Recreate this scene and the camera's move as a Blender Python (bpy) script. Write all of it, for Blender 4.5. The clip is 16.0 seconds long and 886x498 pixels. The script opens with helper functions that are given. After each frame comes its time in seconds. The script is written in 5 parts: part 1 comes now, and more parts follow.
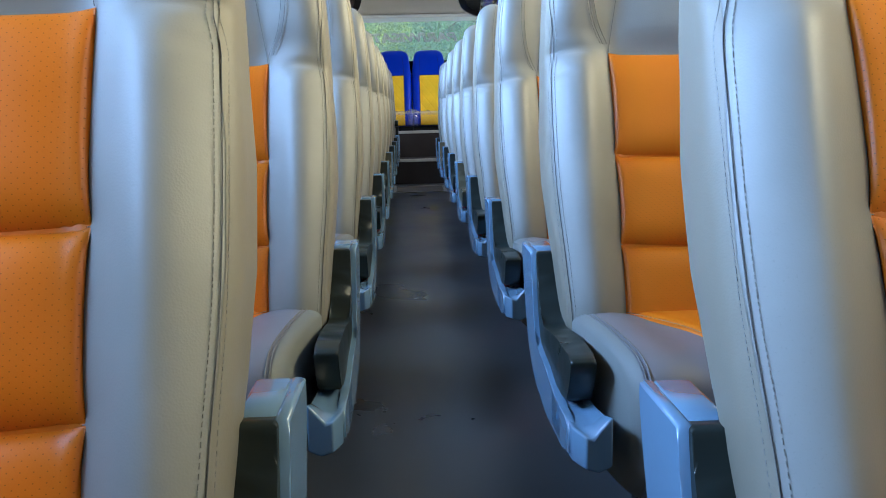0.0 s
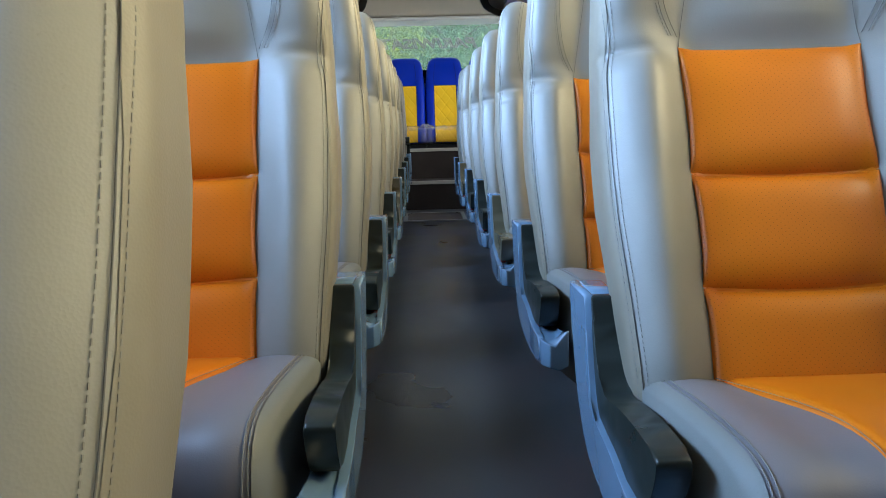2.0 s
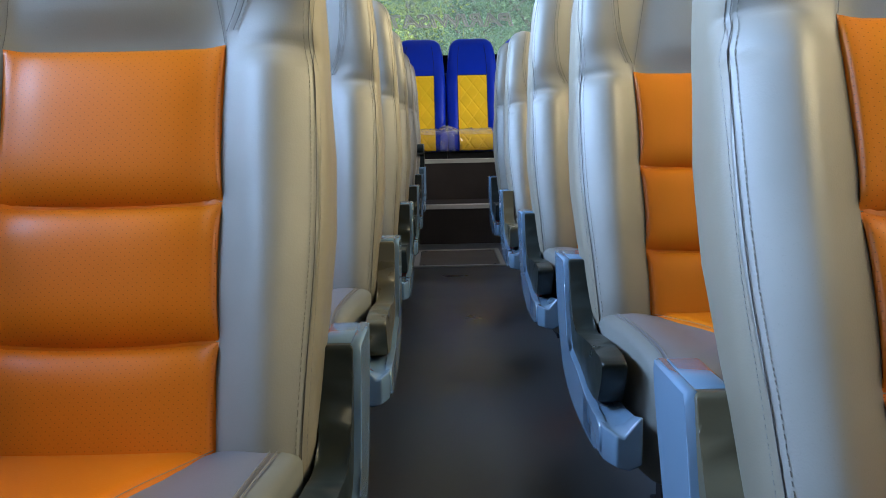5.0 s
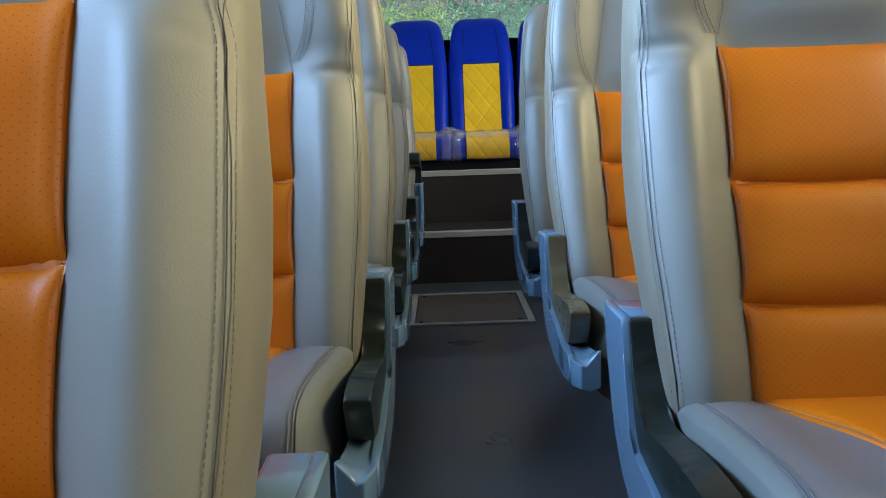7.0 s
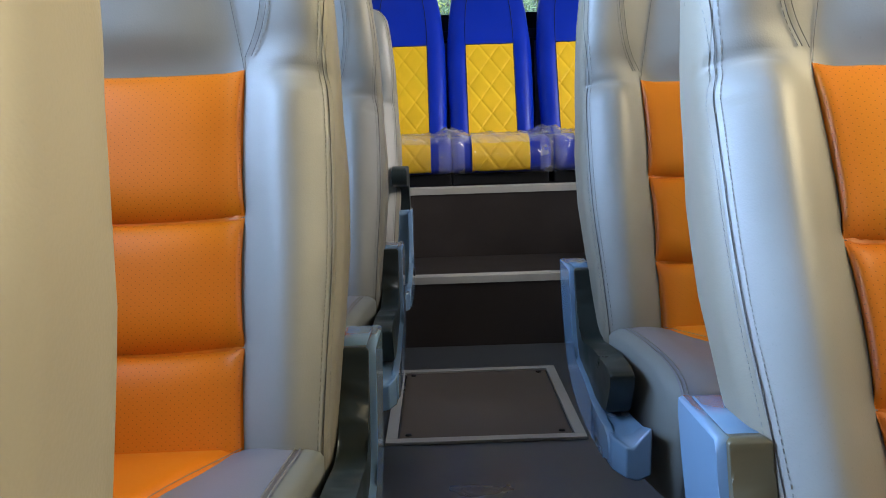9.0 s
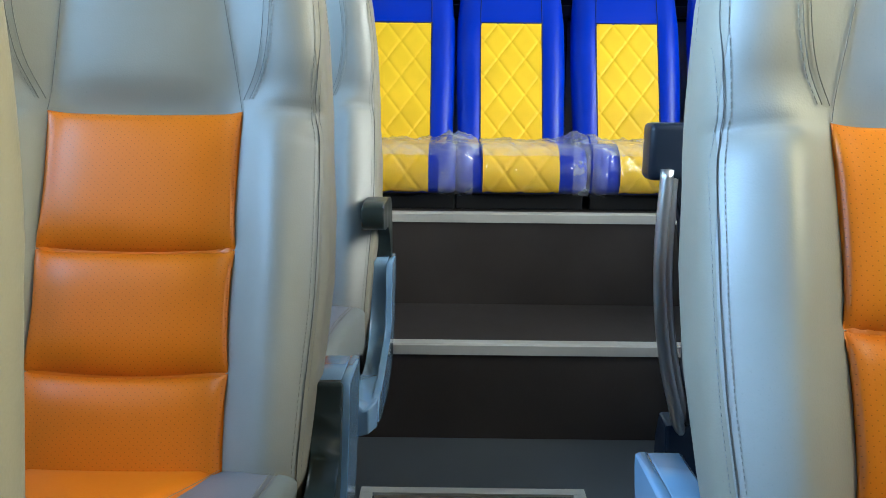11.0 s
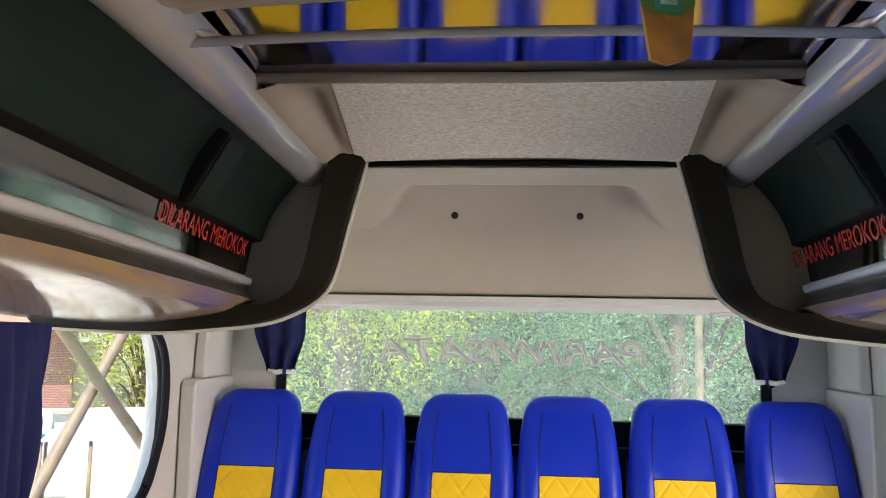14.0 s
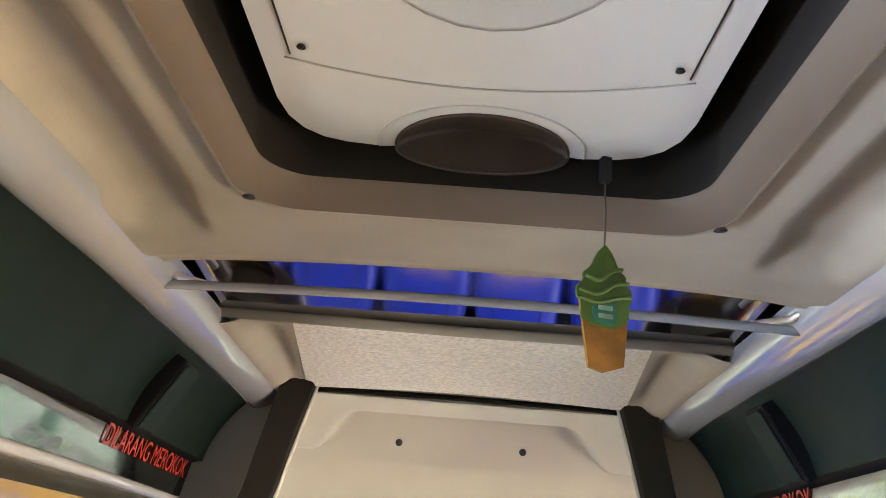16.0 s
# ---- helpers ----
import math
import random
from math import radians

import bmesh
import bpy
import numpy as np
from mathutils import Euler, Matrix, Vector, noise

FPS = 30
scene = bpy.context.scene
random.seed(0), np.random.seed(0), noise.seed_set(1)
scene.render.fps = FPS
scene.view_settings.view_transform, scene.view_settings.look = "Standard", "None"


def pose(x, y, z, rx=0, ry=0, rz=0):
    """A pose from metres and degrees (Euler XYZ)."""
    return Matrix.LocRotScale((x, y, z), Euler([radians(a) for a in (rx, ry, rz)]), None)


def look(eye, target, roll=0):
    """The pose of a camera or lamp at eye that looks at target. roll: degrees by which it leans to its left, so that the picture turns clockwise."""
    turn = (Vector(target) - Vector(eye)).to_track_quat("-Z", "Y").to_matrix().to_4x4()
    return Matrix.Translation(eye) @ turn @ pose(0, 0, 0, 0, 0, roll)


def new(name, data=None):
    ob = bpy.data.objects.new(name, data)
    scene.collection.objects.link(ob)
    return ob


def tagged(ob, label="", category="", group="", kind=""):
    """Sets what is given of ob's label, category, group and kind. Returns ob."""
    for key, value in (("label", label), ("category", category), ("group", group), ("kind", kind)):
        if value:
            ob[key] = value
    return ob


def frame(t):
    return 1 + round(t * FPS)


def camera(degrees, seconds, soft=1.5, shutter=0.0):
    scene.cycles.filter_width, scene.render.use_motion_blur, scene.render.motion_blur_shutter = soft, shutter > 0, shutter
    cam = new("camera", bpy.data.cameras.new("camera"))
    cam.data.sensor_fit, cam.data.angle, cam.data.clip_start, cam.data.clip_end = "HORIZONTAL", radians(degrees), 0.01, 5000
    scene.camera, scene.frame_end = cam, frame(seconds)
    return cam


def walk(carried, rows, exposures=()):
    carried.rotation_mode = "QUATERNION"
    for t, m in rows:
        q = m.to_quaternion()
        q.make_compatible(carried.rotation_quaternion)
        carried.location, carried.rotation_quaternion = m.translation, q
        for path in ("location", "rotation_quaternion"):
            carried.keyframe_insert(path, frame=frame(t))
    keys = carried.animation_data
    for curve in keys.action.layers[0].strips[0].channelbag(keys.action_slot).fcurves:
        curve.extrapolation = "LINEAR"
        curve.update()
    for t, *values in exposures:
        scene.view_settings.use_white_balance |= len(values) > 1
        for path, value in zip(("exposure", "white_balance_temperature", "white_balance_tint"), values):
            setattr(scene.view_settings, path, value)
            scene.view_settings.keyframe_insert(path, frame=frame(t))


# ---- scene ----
cam = camera(57.2, 16.0, 0.9)
PATH = [
    (0, (-0.046, 0.718, 0.718), (0.025, 2.687, 0.375), -1.4),
    (0.5, (-0.066, 0.959, 0.714), (-0.006, 2.932, 0.389), -1.8),
    (1, (-0.055, 1.193, 0.707), (-0.009, 3.167, 0.393), -1.7),
    (1.5, (-0.031, 1.478, 0.707), (0.01, 3.452, 0.392), -1.6),
    (2, (-0.054, 1.781, 0.7), (-0.012, 3.758, 0.397), -1.5),
    (2.5, (-0.057, 2.11, 0.7), (-0.021, 4.086, 0.398), -1.4),
    (3, (-0.056, 2.432, 0.704), (-0.017, 4.409, 0.401), -0.7),
    (3.5, (-0.078, 2.754, 0.703), (-0.033, 4.73, 0.397), 0.2),
    (6, (-0.046, 4.245, 0.713), (-0.07, 6.223, 0.417), -2.1),
    (6.5, (-0.049, 4.554, 0.709), (-0.063, 6.531, 0.41), -2.1),
    (7, (-0.057, 4.835, 0.71), (-0.067, 6.813, 0.415), -2.0),
    (7.5, (-0.052, 5.133, 0.714), (-0.053, 7.112, 0.426), -2.2),
    (8, (-0.058, 5.447, 0.717), (-0.055, 7.427, 0.432), -2.2),
    (8.5, (-0.073, 5.696, 0.729), (-0.071, 7.674, 0.436), -2.1),
    (11, (-0.03, 6.673, 0.818), (-0.048, 8.638, 0.447), 0.5),
    (11.5, (-0.038, 6.776, 0.921), (-0.152, 8.743, 0.579), 0.9),
    (12, (-0.036, 6.783, 1.064), (-0.186, 8.764, 0.83), 0.1),
    (12.5, (-0.033, 6.747, 1.266), (-0.155, 8.736, 1.091), -1.0),
    (13, (-0.032, 6.691, 1.365), (-0.229, 8.676, 1.224), -2.0),
    (13.5, (-0.036, 6.651, 1.477), (-0.249, 8.639, 1.539), 0.3),
    (14, (-0.027, 6.619, 1.524), (-0.202, 8.599, 1.745), 1.1),
    (14.5, (-0.027, 6.601, 1.554), (-0.133, 8.569, 1.892), 1.9),
    (15, (-0.027, 6.579, 1.575), (-0.069, 8.524, 2.041), 3.1),
    (15.5, (-0.029, 6.557, 1.586), (-0.067, 8.472, 2.162), 4.2),
    (16, (-0.032, 6.534, 1.593), (-0.101, 8.406, 2.292), 4.9),
]
EXPOSURES = [(0.0, 1.15, 5250, 14), (0.5, 1.2, 5300, 12), (1.0, 1.25, 5700, 14), (1.6, 1.15, 5600, 10), (2.5, 1.07, 5900, 16), (3.0, 1.0, 5900, 16), (3.5, 1.05, 6200, 17), (6.0, 1.0, 5600, 15), (6.5, 1.0, 5500, 14), (7.0, 0.95, 5700, 10), (7.5, 1.0, 5800, 10), (8.0, 1.1, 5500, 14), (8.7, 1.25, 5900, 18), (10.8, 1.9, 5600, 4), (11.5, 2.05, 5000, 6), (12.0, 1.6, 5800, 14), (12.5, 1.2, 6200, 18), (13.0, 1.3, 6300, 18), (14.0, 1.65, 6500, 25), (14.6, 1.92, 6500, 28), (15.2, 2.05, 6800, 26), (16.0, 2.5, 7100, 22)]
walk(cam, [(t, look(eye, target, roll)) for t, eye, target, roll in PATH], EXPOSURES)

# ---------------------------------------------------------------- light
world = bpy.data.worlds.new("sky")
scene.world = world
world.use_nodes = True
SKY = world.node_tree.nodes.new("ShaderNodeTexSky")
SKY.sky_type = "NISHITA"
SKY.sun_disc = False
SUN_ELEVATION, SUN_TURN = radians(66), radians(182)
SKY.sun_elevation, SKY.sun_rotation = SUN_ELEVATION, SUN_TURN
world.node_tree.links.new(SKY.outputs[0], world.node_tree.nodes["Background"].inputs[0])
world.node_tree.nodes["Background"].inputs[1].default_value = 0.15
sun = new("sun", bpy.data.lights.new("sun", "SUN"))
sun.data.energy, sun.data.angle, sun.data.color = 5.0, radians(0.5), (1.0, 0.95, 0.87)
SUN_WAY = Vector((math.sin(SUN_TURN) * math.cos(SUN_ELEVATION), math.cos(SUN_TURN) * math.cos(SUN_ELEVATION), math.sin(SUN_ELEVATION)))
sun.matrix_world = look(tuple(SUN_WAY * 30), (0, 0, 0))


def window_lamp(eye, target, wide, high, power, colour, spread):
    lamp = new("window_light", bpy.data.lights.new("window_light", "AREA"))
    lamp.data.shape, lamp.data.size, lamp.data.size_y = "RECTANGLE", wide, high
    lamp.data.energy, lamp.data.color, lamp.data.spread = power, colour, radians(spread)
    lamp.matrix_world = look(eye, target)


# daylight in the tinted side windows: blue sky on the left, sunlit yard on the right
for side, power, tint in ((-1, 97.0, (0.46, 0.68, 1.0)), (1, 46.0, (1.0, 0.83, 0.44))):
    window_lamp((side * 1.195, 2.75, 1.37), (0, 2.75, 1.19), 8.9, 0.38, power, tint, 94)
window_lamp((-1.195, 7.80, 1.24), (0, 8.30, 0.75), 0.9, 0.5, 1.5, (0.45, 0.70, 1.0), 100)
window_lamp((1.195, 8.20, 1.26), (0, 8.75, 0.95), 1.6, 0.5, 5.2, (1.0, 0.90, 0.74), 100)


# ---------------------------------------------------------------- materials
def colour_mix(nt, fac, a, b):
    mix = nt.nodes.new("ShaderNodeMix")
    mix.data_type = "RGBA"
    nt.links.new(fac, mix.inputs[0])
    for slot, value in ((6, a), (7, b)):
        if isinstance(value, tuple):
            mix.inputs[slot].default_value = (*value, 1)
        else:
            nt.links.new(value, mix.inputs[slot])
    return mix.outputs[2]


def noise_of(nt, scale, detail=4.0, stretch=None):
    coord = nt.nodes.new("ShaderNodeTexCoord")
    tex = nt.nodes.new("ShaderNodeTexNoise")
    tex.inputs["Scale"].default_value, tex.inputs["Detail"].default_value = scale, detail
    if stretch:
        mapping = nt.nodes.new("ShaderNodeMapping")
        mapping.inputs["Scale"].default_value = stretch
        nt.links.new(coord.outputs["Object"], mapping.inputs[0])
        nt.links.new(mapping.outputs[0], tex.inputs[0])
    else:
        nt.links.new(coord.outputs["Object"], tex.inputs[0])
    return tex.outputs[0]


def ramp_of(nt, value, low, high):
    node = nt.nodes.new("ShaderNodeMapRange")
    node.inputs[1].default_value, node.inputs[2].default_value = low, high
    nt.links.new(value, node.inputs[0])
    return node.outputs[0]


def surface(name, base, rough=0.5, metal=0.0, vary=0.12, big=3.0, fine=120.0, bump=0.1, depth=0.001, coat=0.0, wear=None, piece=0.0, sheen=0.0, stretch=None):
    """A surface with large stains and fine grain in its colour, its gloss and its relief."""
    m = bpy.data.materials.new(name)
    m.use_nodes = True
    nt = m.node_tree
    b = nt.nodes["Principled BSDF"]
    dark = tuple(c * (1 - vary) for c in base)
    light = tuple(min(1, c * (1 + vary * 0.6)) for c in base)
    large = ramp_of(nt, noise_of(nt, big, 5.0), 0.3, 0.7)
    grain = noise_of(nt, fine, 3.0, stretch)
    colour = colour_mix(nt, large, dark, light)
    colour = colour_mix(nt, ramp_of(nt, grain, 0.62, 0.8), colour, wear or tuple(c * (1 - vary * 0.8) for c in base))
    if piece:
        info = nt.nodes.new("ShaderNodeObjectInfo")
        hsv = nt.nodes.new("ShaderNodeHueSaturation")
        rng = nt.nodes.new("ShaderNodeMapRange")
        rng.inputs[3].default_value, rng.inputs[4].default_value = 1 - piece, 1 + piece
        nt.links.new(info.outputs["Random"], rng.inputs[0])
        nt.links.new(rng.outputs[0], hsv.inputs["Value"])
        nt.links.new(colour, hsv.inputs["Color"])
        colour = hsv.outputs[0]
    nt.links.new(colour, b.inputs["Base Color"])
    rr = nt.nodes.new("ShaderNodeMapRange")
    rr.inputs[3].default_value, rr.inputs[4].default_value = max(0.02, rough - 0.08), min(1, rough + 0.1)
    nt.links.new(large, rr.inputs[0])
    nt.links.new(rr.outputs[0], b.inputs["Roughness"])
    b.inputs["Metallic"].default_value = metal
    b.inputs["Coat Weight"].default_value = coat
    b.inputs["Coat Roughness"].default_value = 0.08
    b.inputs["Sheen Weight"].default_value = sheen
    if bump:
        node = nt.nodes.new("ShaderNodeBump")
        node.inputs["Strength"].default_value, node.inputs["Distance"].default_value = bump, depth
        nt.links.new(grain, node.inputs["Height"])
        nt.links.new(node.outputs[0], b.inputs["Normal"])
    return m


def leather(name, base, rough=0.42, perforated=False):
    """Pebbled upholstery leather; the perforated sort has rows of small punched holes."""
    m = surface(name, base, rough, vary=0.10, big=7.0, fine=420.0, bump=0.0)
    nt = m.node_tree
    b = nt.nodes["Principled BSDF"]
    b.inputs["Specular IOR Level"].default_value = 0.36
    coord = nt.nodes.new("ShaderNodeTexCoord")
    cells = nt.nodes.new("ShaderNodeTexVoronoi")
    cells.inputs["Scale"].default_value = 520
    nt.links.new(coord.outputs["Object"], cells.inputs[0])
    creases = noise_of(nt, 14.0, 6.0)
    add = nt.nodes.new("ShaderNodeMath")
    add.operation = "MULTIPLY_ADD"
    add.inputs[1].default_value = 3.0
    nt.links.new(creases, add.inputs[0])
    nt.links.new(cells.outputs[0], add.inputs[2])
    height = add.outputs[0]
    if perforated:
        split = nt.nodes.new("ShaderNodeSeparateXYZ")
        nt.links.new(coord.outputs["Object"], split.inputs[0])

        def wave(axis, pitch, shift=None):
            a = nt.nodes.new("ShaderNodeMath")
            a.operation = "MULTIPLY"
            a.inputs[1].default_value = 2 * math.pi / pitch
            nt.links.new(split.outputs[axis], a.inputs[0])
            c = nt.nodes.new("ShaderNodeMath")
            c.operation = "COSINE"
            nt.links.new(a.outputs[0], c.inputs[0])
            return c.outputs[0]

        prod = nt.nodes.new("ShaderNodeMath")
        prod.operation = "MULTIPLY"
        nt.links.new(wave(0, 0.0090), prod.inputs[0])
        nt.links.new(wave(2, 0.0080), prod.inputs[1])
        hole = ramp_of(nt, prod.outputs[0], 0.86, 0.98)
        old = b.inputs["Base Color"].links[0].from_socket
        nt.links.new(colour_mix(nt, hole, old, tuple(c * 0.55 for c in base)), b.inputs["Base Color"])
        sub = nt.nodes.new("ShaderNodeMath")
        sub.operation = "MULTIPLY_ADD"
        sub.inputs[1].default_value = -1.5
        nt.links.new(hole, sub.inputs[0])
        nt.links.new(height, sub.inputs[2])
        height = sub.outputs[0]
    node = nt.nodes.new("ShaderNodeBump")
    node.inputs["Strength"].default_value, node.inputs["Distance"].default_value = 0.07, 0.0012
    nt.links.new(height, node.inputs["Height"])
    nt.links.new(node.outputs[0], b.inputs["Normal"])
    return m


def clear(name, tint, rough=0.02, gloss_least=0.05):
    """A thin pane or film: mostly lets light through and mirrors a little."""
    m = bpy.data.materials.new(name)
    m.use_nodes = True
    nt = m.node_tree
    nt.nodes.remove(nt.nodes["Principled BSDF"])
    out = nt.nodes["Material Output"]
    clear_part = nt.nodes.new("ShaderNodeBsdfTransparent")
    clear_part.inputs[0].default_value = (*tint, 1)
    gloss = nt.nodes.new("ShaderNodeBsdfGlossy")
    gloss.inputs["Roughness"].default_value = rough
    weight = nt.nodes.new("ShaderNodeLayerWeight")
    power = nt.nodes.new("ShaderNodeMath")
    power.operation = "POWER"
    power.inputs[1].default_value = 4.0
    nt.links.new(weight.outputs["Facing"], power.inputs[0])
    share = nt.nodes.new("ShaderNodeMath")
    share.operation = "MULTIPLY_ADD"
    share.inputs[1].default_value, share.inputs[2].default_value = 0.75, gloss_least
    nt.links.new(power.outputs[0], share.inputs[0])
    mix = nt.nodes.new("ShaderNodeMixShader")
    nt.links.new(share.outputs[0], mix.inputs[0])
    nt.links.new(clear_part.outputs[0], mix.inputs[1])
    nt.links.new(gloss.outputs[0], mix.inputs[2])
    nt.links.new(mix.outputs[0], out.inputs[0])
    return m


GREY = leather("grey_leather", (0.285, 0.276, 0.240))
# Grey leather made darker and mauve: the cushions' shade is in this colour.
CUSHION_SHADED = leather("shaded_grey_leather", (0.190, 0.184, 0.194), 0.44)
# Backrest sides: yellow light from the right is put into the grey.
SIDE_YELLOW_LIT = leather("yellow_lit_grey_leather", (0.235, 0.210, 0.155), 0.46)
CUSHION_SIDE_GREY = leather("cushion_side_grey_leather", (0.205, 0.212, 0.192), 0.48)
ORANGE = leather("perforated_orange_leather", (0.68, 0.178, 0.002), 0.40, perforated=True)
ORANGE_PLAIN = leather("orange_leather", (0.68, 0.178, 0.002), 0.40)
BLUE = leather("blue_leather", (0.003, 0.028, 0.46), 0.36)
BLUE_SEAM = surface("dark_blue_seam", (0.002, 0.008, 0.09), 0.7, vary=0.2)
YELLOW = leather("yellow_leather", (0.95, 0.58, 0.003), 0.55)
SEAM = surface("seam_thread", (0.13, 0.125, 0.11), 0.8, vary=0.2)
STITCH = surface("stitch_thread", (0.225, 0.215, 0.185), 0.75, vary=0.2)
SHELL = surface("pale_grey_gloss_plastic", (0.19, 0.305, 0.43), 0.18, vary=0.06, big=5, fine=300, bump=0.0, coat=0.6)
PAD = surface("dark_green_grey_plastic", (0.022, 0.029, 0.025), 0.34, vary=0.15, big=12, fine=350, bump=0.03)
OLIVE = surface("worn_olive_plastic", (0.12, 0.105, 0.060), 0.30, vary=0.15, big=12, fine=350, bump=0.03)
RACK_STRIP = surface("dark_olive_rack_strip", (0.030, 0.027, 0.017), 0.45, vary=0.15, big=8, fine=300, bump=0.05)
STEEL = surface("dark_frame_steel", (0.03, 0.03, 0.032), 0.5, metal=0.6, vary=0.3)
CHROME = surface("brushed_steel_tube", (0.80, 0.79, 0.77), 0.34, metal=1.0, vary=0.1, fine=60)
NAVY = surface("dark_blue_grey_plastic", (0.012, 0.020, 0.036), 0.35, vary=0.2, big=12, fine=350, bump=0.08)
RED = surface("red_plastic", (0.45, 0.06, 0.05), 0.4)
FLOOR = surface("dark_rubber_floor", (0.070, 0.079, 0.087), 0.33, vary=0.3, big=2.2, fine=260, bump=0.12, depth=0.0015, wear=(0.082, 0.089, 0.094))
RISER = surface("dark_brown_step_covering", (0.038, 0.032, 0.029), 0.6, vary=0.3, big=4, fine=240, bump=0.3)
HATCH = surface("brown_floor_hatch", (0.12, 0.095, 0.07), 0.55, vary=0.25, big=5, fine=220, bump=0.2)
ALU = surface("aluminium_trim", (0.52, 0.51, 0.46), 0.42, metal=0.2, vary=0.15, fine=90)
WALL = surface("pale_grey_wall_lining", (0.62, 0.62, 0.58), 0.5, vary=0.08, big=3, fine=200, bump=0.1)
WALL_CLOTH = surface("grey_wall_cloth", (0.16, 0.16, 0.17), 0.9, vary=0.2, big=4, fine=200, bump=0.2)
LINING = surface("beige_ceiling_lining", (0.37, 0.32, 0.25), 0.75, vary=0.14, big=6, fine=190, bump=0.4)
FABRIC = surface("mottled_ceiling_fabric", (0.80, 0.76, 0.67), 0.95, vary=0.26, big=110, fine=420, bump=0.5)
HEADER = surface("pale_beige_moulding", (0.48, 0.44, 0.35), 0.5, vary=0.06, big=3, fine=200, bump=0.08)
WHITE = surface("white_plastic", (0.72, 0.71, 0.66), 0.42, vary=0.06, big=4, fine=250, bump=0.05)
RAIL = surface("white_gloss_rail", (0.31, 0.31, 0.32), 0.10, vary=0.06, big=5, fine=100, bump=0.0, coat=0.8)
LID = surface("dark_green_vinyl", (0.006, 0.0135, 0.0105), 0.52, vary=0.2, big=6, fine=320, bump=0.3)
BAND = surface("dark_mirror_band", (0.24, 0.25, 0.27), 0.06, metal=1.0, vary=0.1, bump=0.0)
CAP = surface("dark_olive_end_cap", (0.010, 0.0085, 0.006), 0.55, vary=0.15, big=5, fine=260, bump=0.15)
UNDER = surface("brown_gloss_underside", (0.27, 0.19, 0.125), 0.13, vary=0.08, big=4, fine=150, bump=0.03)
MIRROR = surface("tinted_mirror", (0.42, 0.42, 0.46), 0.03, metal=1.0, vary=0.03, bump=0.0)
BLACK = surface("black_plastic", (0.012, 0.012, 0.013), 0.45, vary=0.3, fine=200)
LATCH = surface("matt_black_latch_plastic", (0.005, 0.005, 0.0055), 0.6, vary=0.3, fine=200)
RUBBER = surface("black_window_rubber", (0.010, 0.011, 0.014), 0.6, vary=0.3)
CURTAIN = surface("blue_curtain_cloth", (0.004, 0.009, 0.085), 0.8, vary=0.2, big=20, fine=500, bump=0.4)
GLASS = clear("window_glass", (0.90, 0.97, 0.95))
TINTED = clear("dark_tinted_window_glass", (0.20, 0.23, 0.23))

for matt, shine in ((LID, 0.12), (LATCH, 0.12), (CAP, 0.03), (FLOOR, 0.9), (PAD, 0.35), (RISER, 0.2), (BLACK, 0.3), (RUBBER, 0.15)):
    matt.node_tree.nodes["Principled BSDF"].inputs["Specular IOR Level"].default_value = shine


def dusty(name, tint, share, dust=(0.72, 0.92, 0.84)):
    """Tinted glass with a veil of dust that catches the daylight."""
    m = clear(name, tint)
    nt = m.node_tree
    out = nt.nodes["Material Output"]
    first = out.inputs[0].links[0].from_socket
    veil = nt.nodes.new("ShaderNodeBsdfTranslucent")
    veil.inputs[0].default_value = (*dust, 1)
    mix = nt.nodes.new("ShaderNodeMixShader")
    streak = nt.nodes.new("ShaderNodeMapRange")
    streak.inputs[3].default_value, streak.inputs[4].default_value = share * 0.5, share * 1.5
    nt.links.new(noise_of(nt, 34.0, 4.0, (1.0, 1.0, 0.10)), streak.inputs[0])
    nt.links.new(streak.outputs[0], mix.inputs[0])
    nt.links.new(first, mix.inputs[1])
    nt.links.new(veil.outputs[0], mix.inputs[2])
    nt.links.new(mix.outputs[0], out.inputs[0])
    return m


DUSTY = dusty("dusty_rear_glass", (0.90, 0.98, 0.95), 0.115)
FILM = clear("plastic_film", (0.96, 0.965, 0.97), 0.10, 0.05)


def milky(m, share):
    """Adds a thin whitish haze: scuffed plastic, and the windows' sheen on film tops."""
    nt = m.node_tree
    out = nt.nodes["Material Output"]
    first = out.inputs[0].links[0].from_socket
    haze = nt.nodes.new("ShaderNodeBsdfDiffuse")
    haze.inputs[0].default_value = (0.85, 0.86, 0.88, 1)
    mix = nt.nodes.new("ShaderNodeMixShader")
    spread = nt.nodes.new("ShaderNodeMapRange")
    spread.inputs[1].default_value, spread.inputs[2].default_value = 0.45, 0.75
    spread.inputs[3].default_value, spread.inputs[4].default_value = share * 0.7, share * 1.7
    nt.links.new(noise_of(nt, 16.0, 6.0), spread.inputs[0])
    nt.links.new(spread.outputs[0], mix.inputs[0])
    nt.links.new(first, mix.inputs[1])
    nt.links.new(haze.outputs[0], mix.inputs[2])
    nt.links.new(mix.outputs[0], out.inputs[0])


milky(FILM, 0.03)
# Upward film: the windows' reflection is put in as a milky haze.
FILM_SHEEN = clear("sheen_plastic_film", (0.96, 0.965, 0.97), 0.10, 0.06)
milky(FILM_SHEEN, 0.20)
FILM_BUNCH = clear("bunched_plastic_film", (0.95, 0.955, 0.96), 0.12, 0.08)
milky(FILM_BUNCH, 0.22)
VENT = surface("brown_vent_plastic", (0.075, 0.052, 0.038), 0.36, vary=0.3, big=14, fine=200)
DECAL = dusty("frosted_lettering", (0.66, 0.57, 0.54), 0.46, (0.80, 0.74, 0.70))
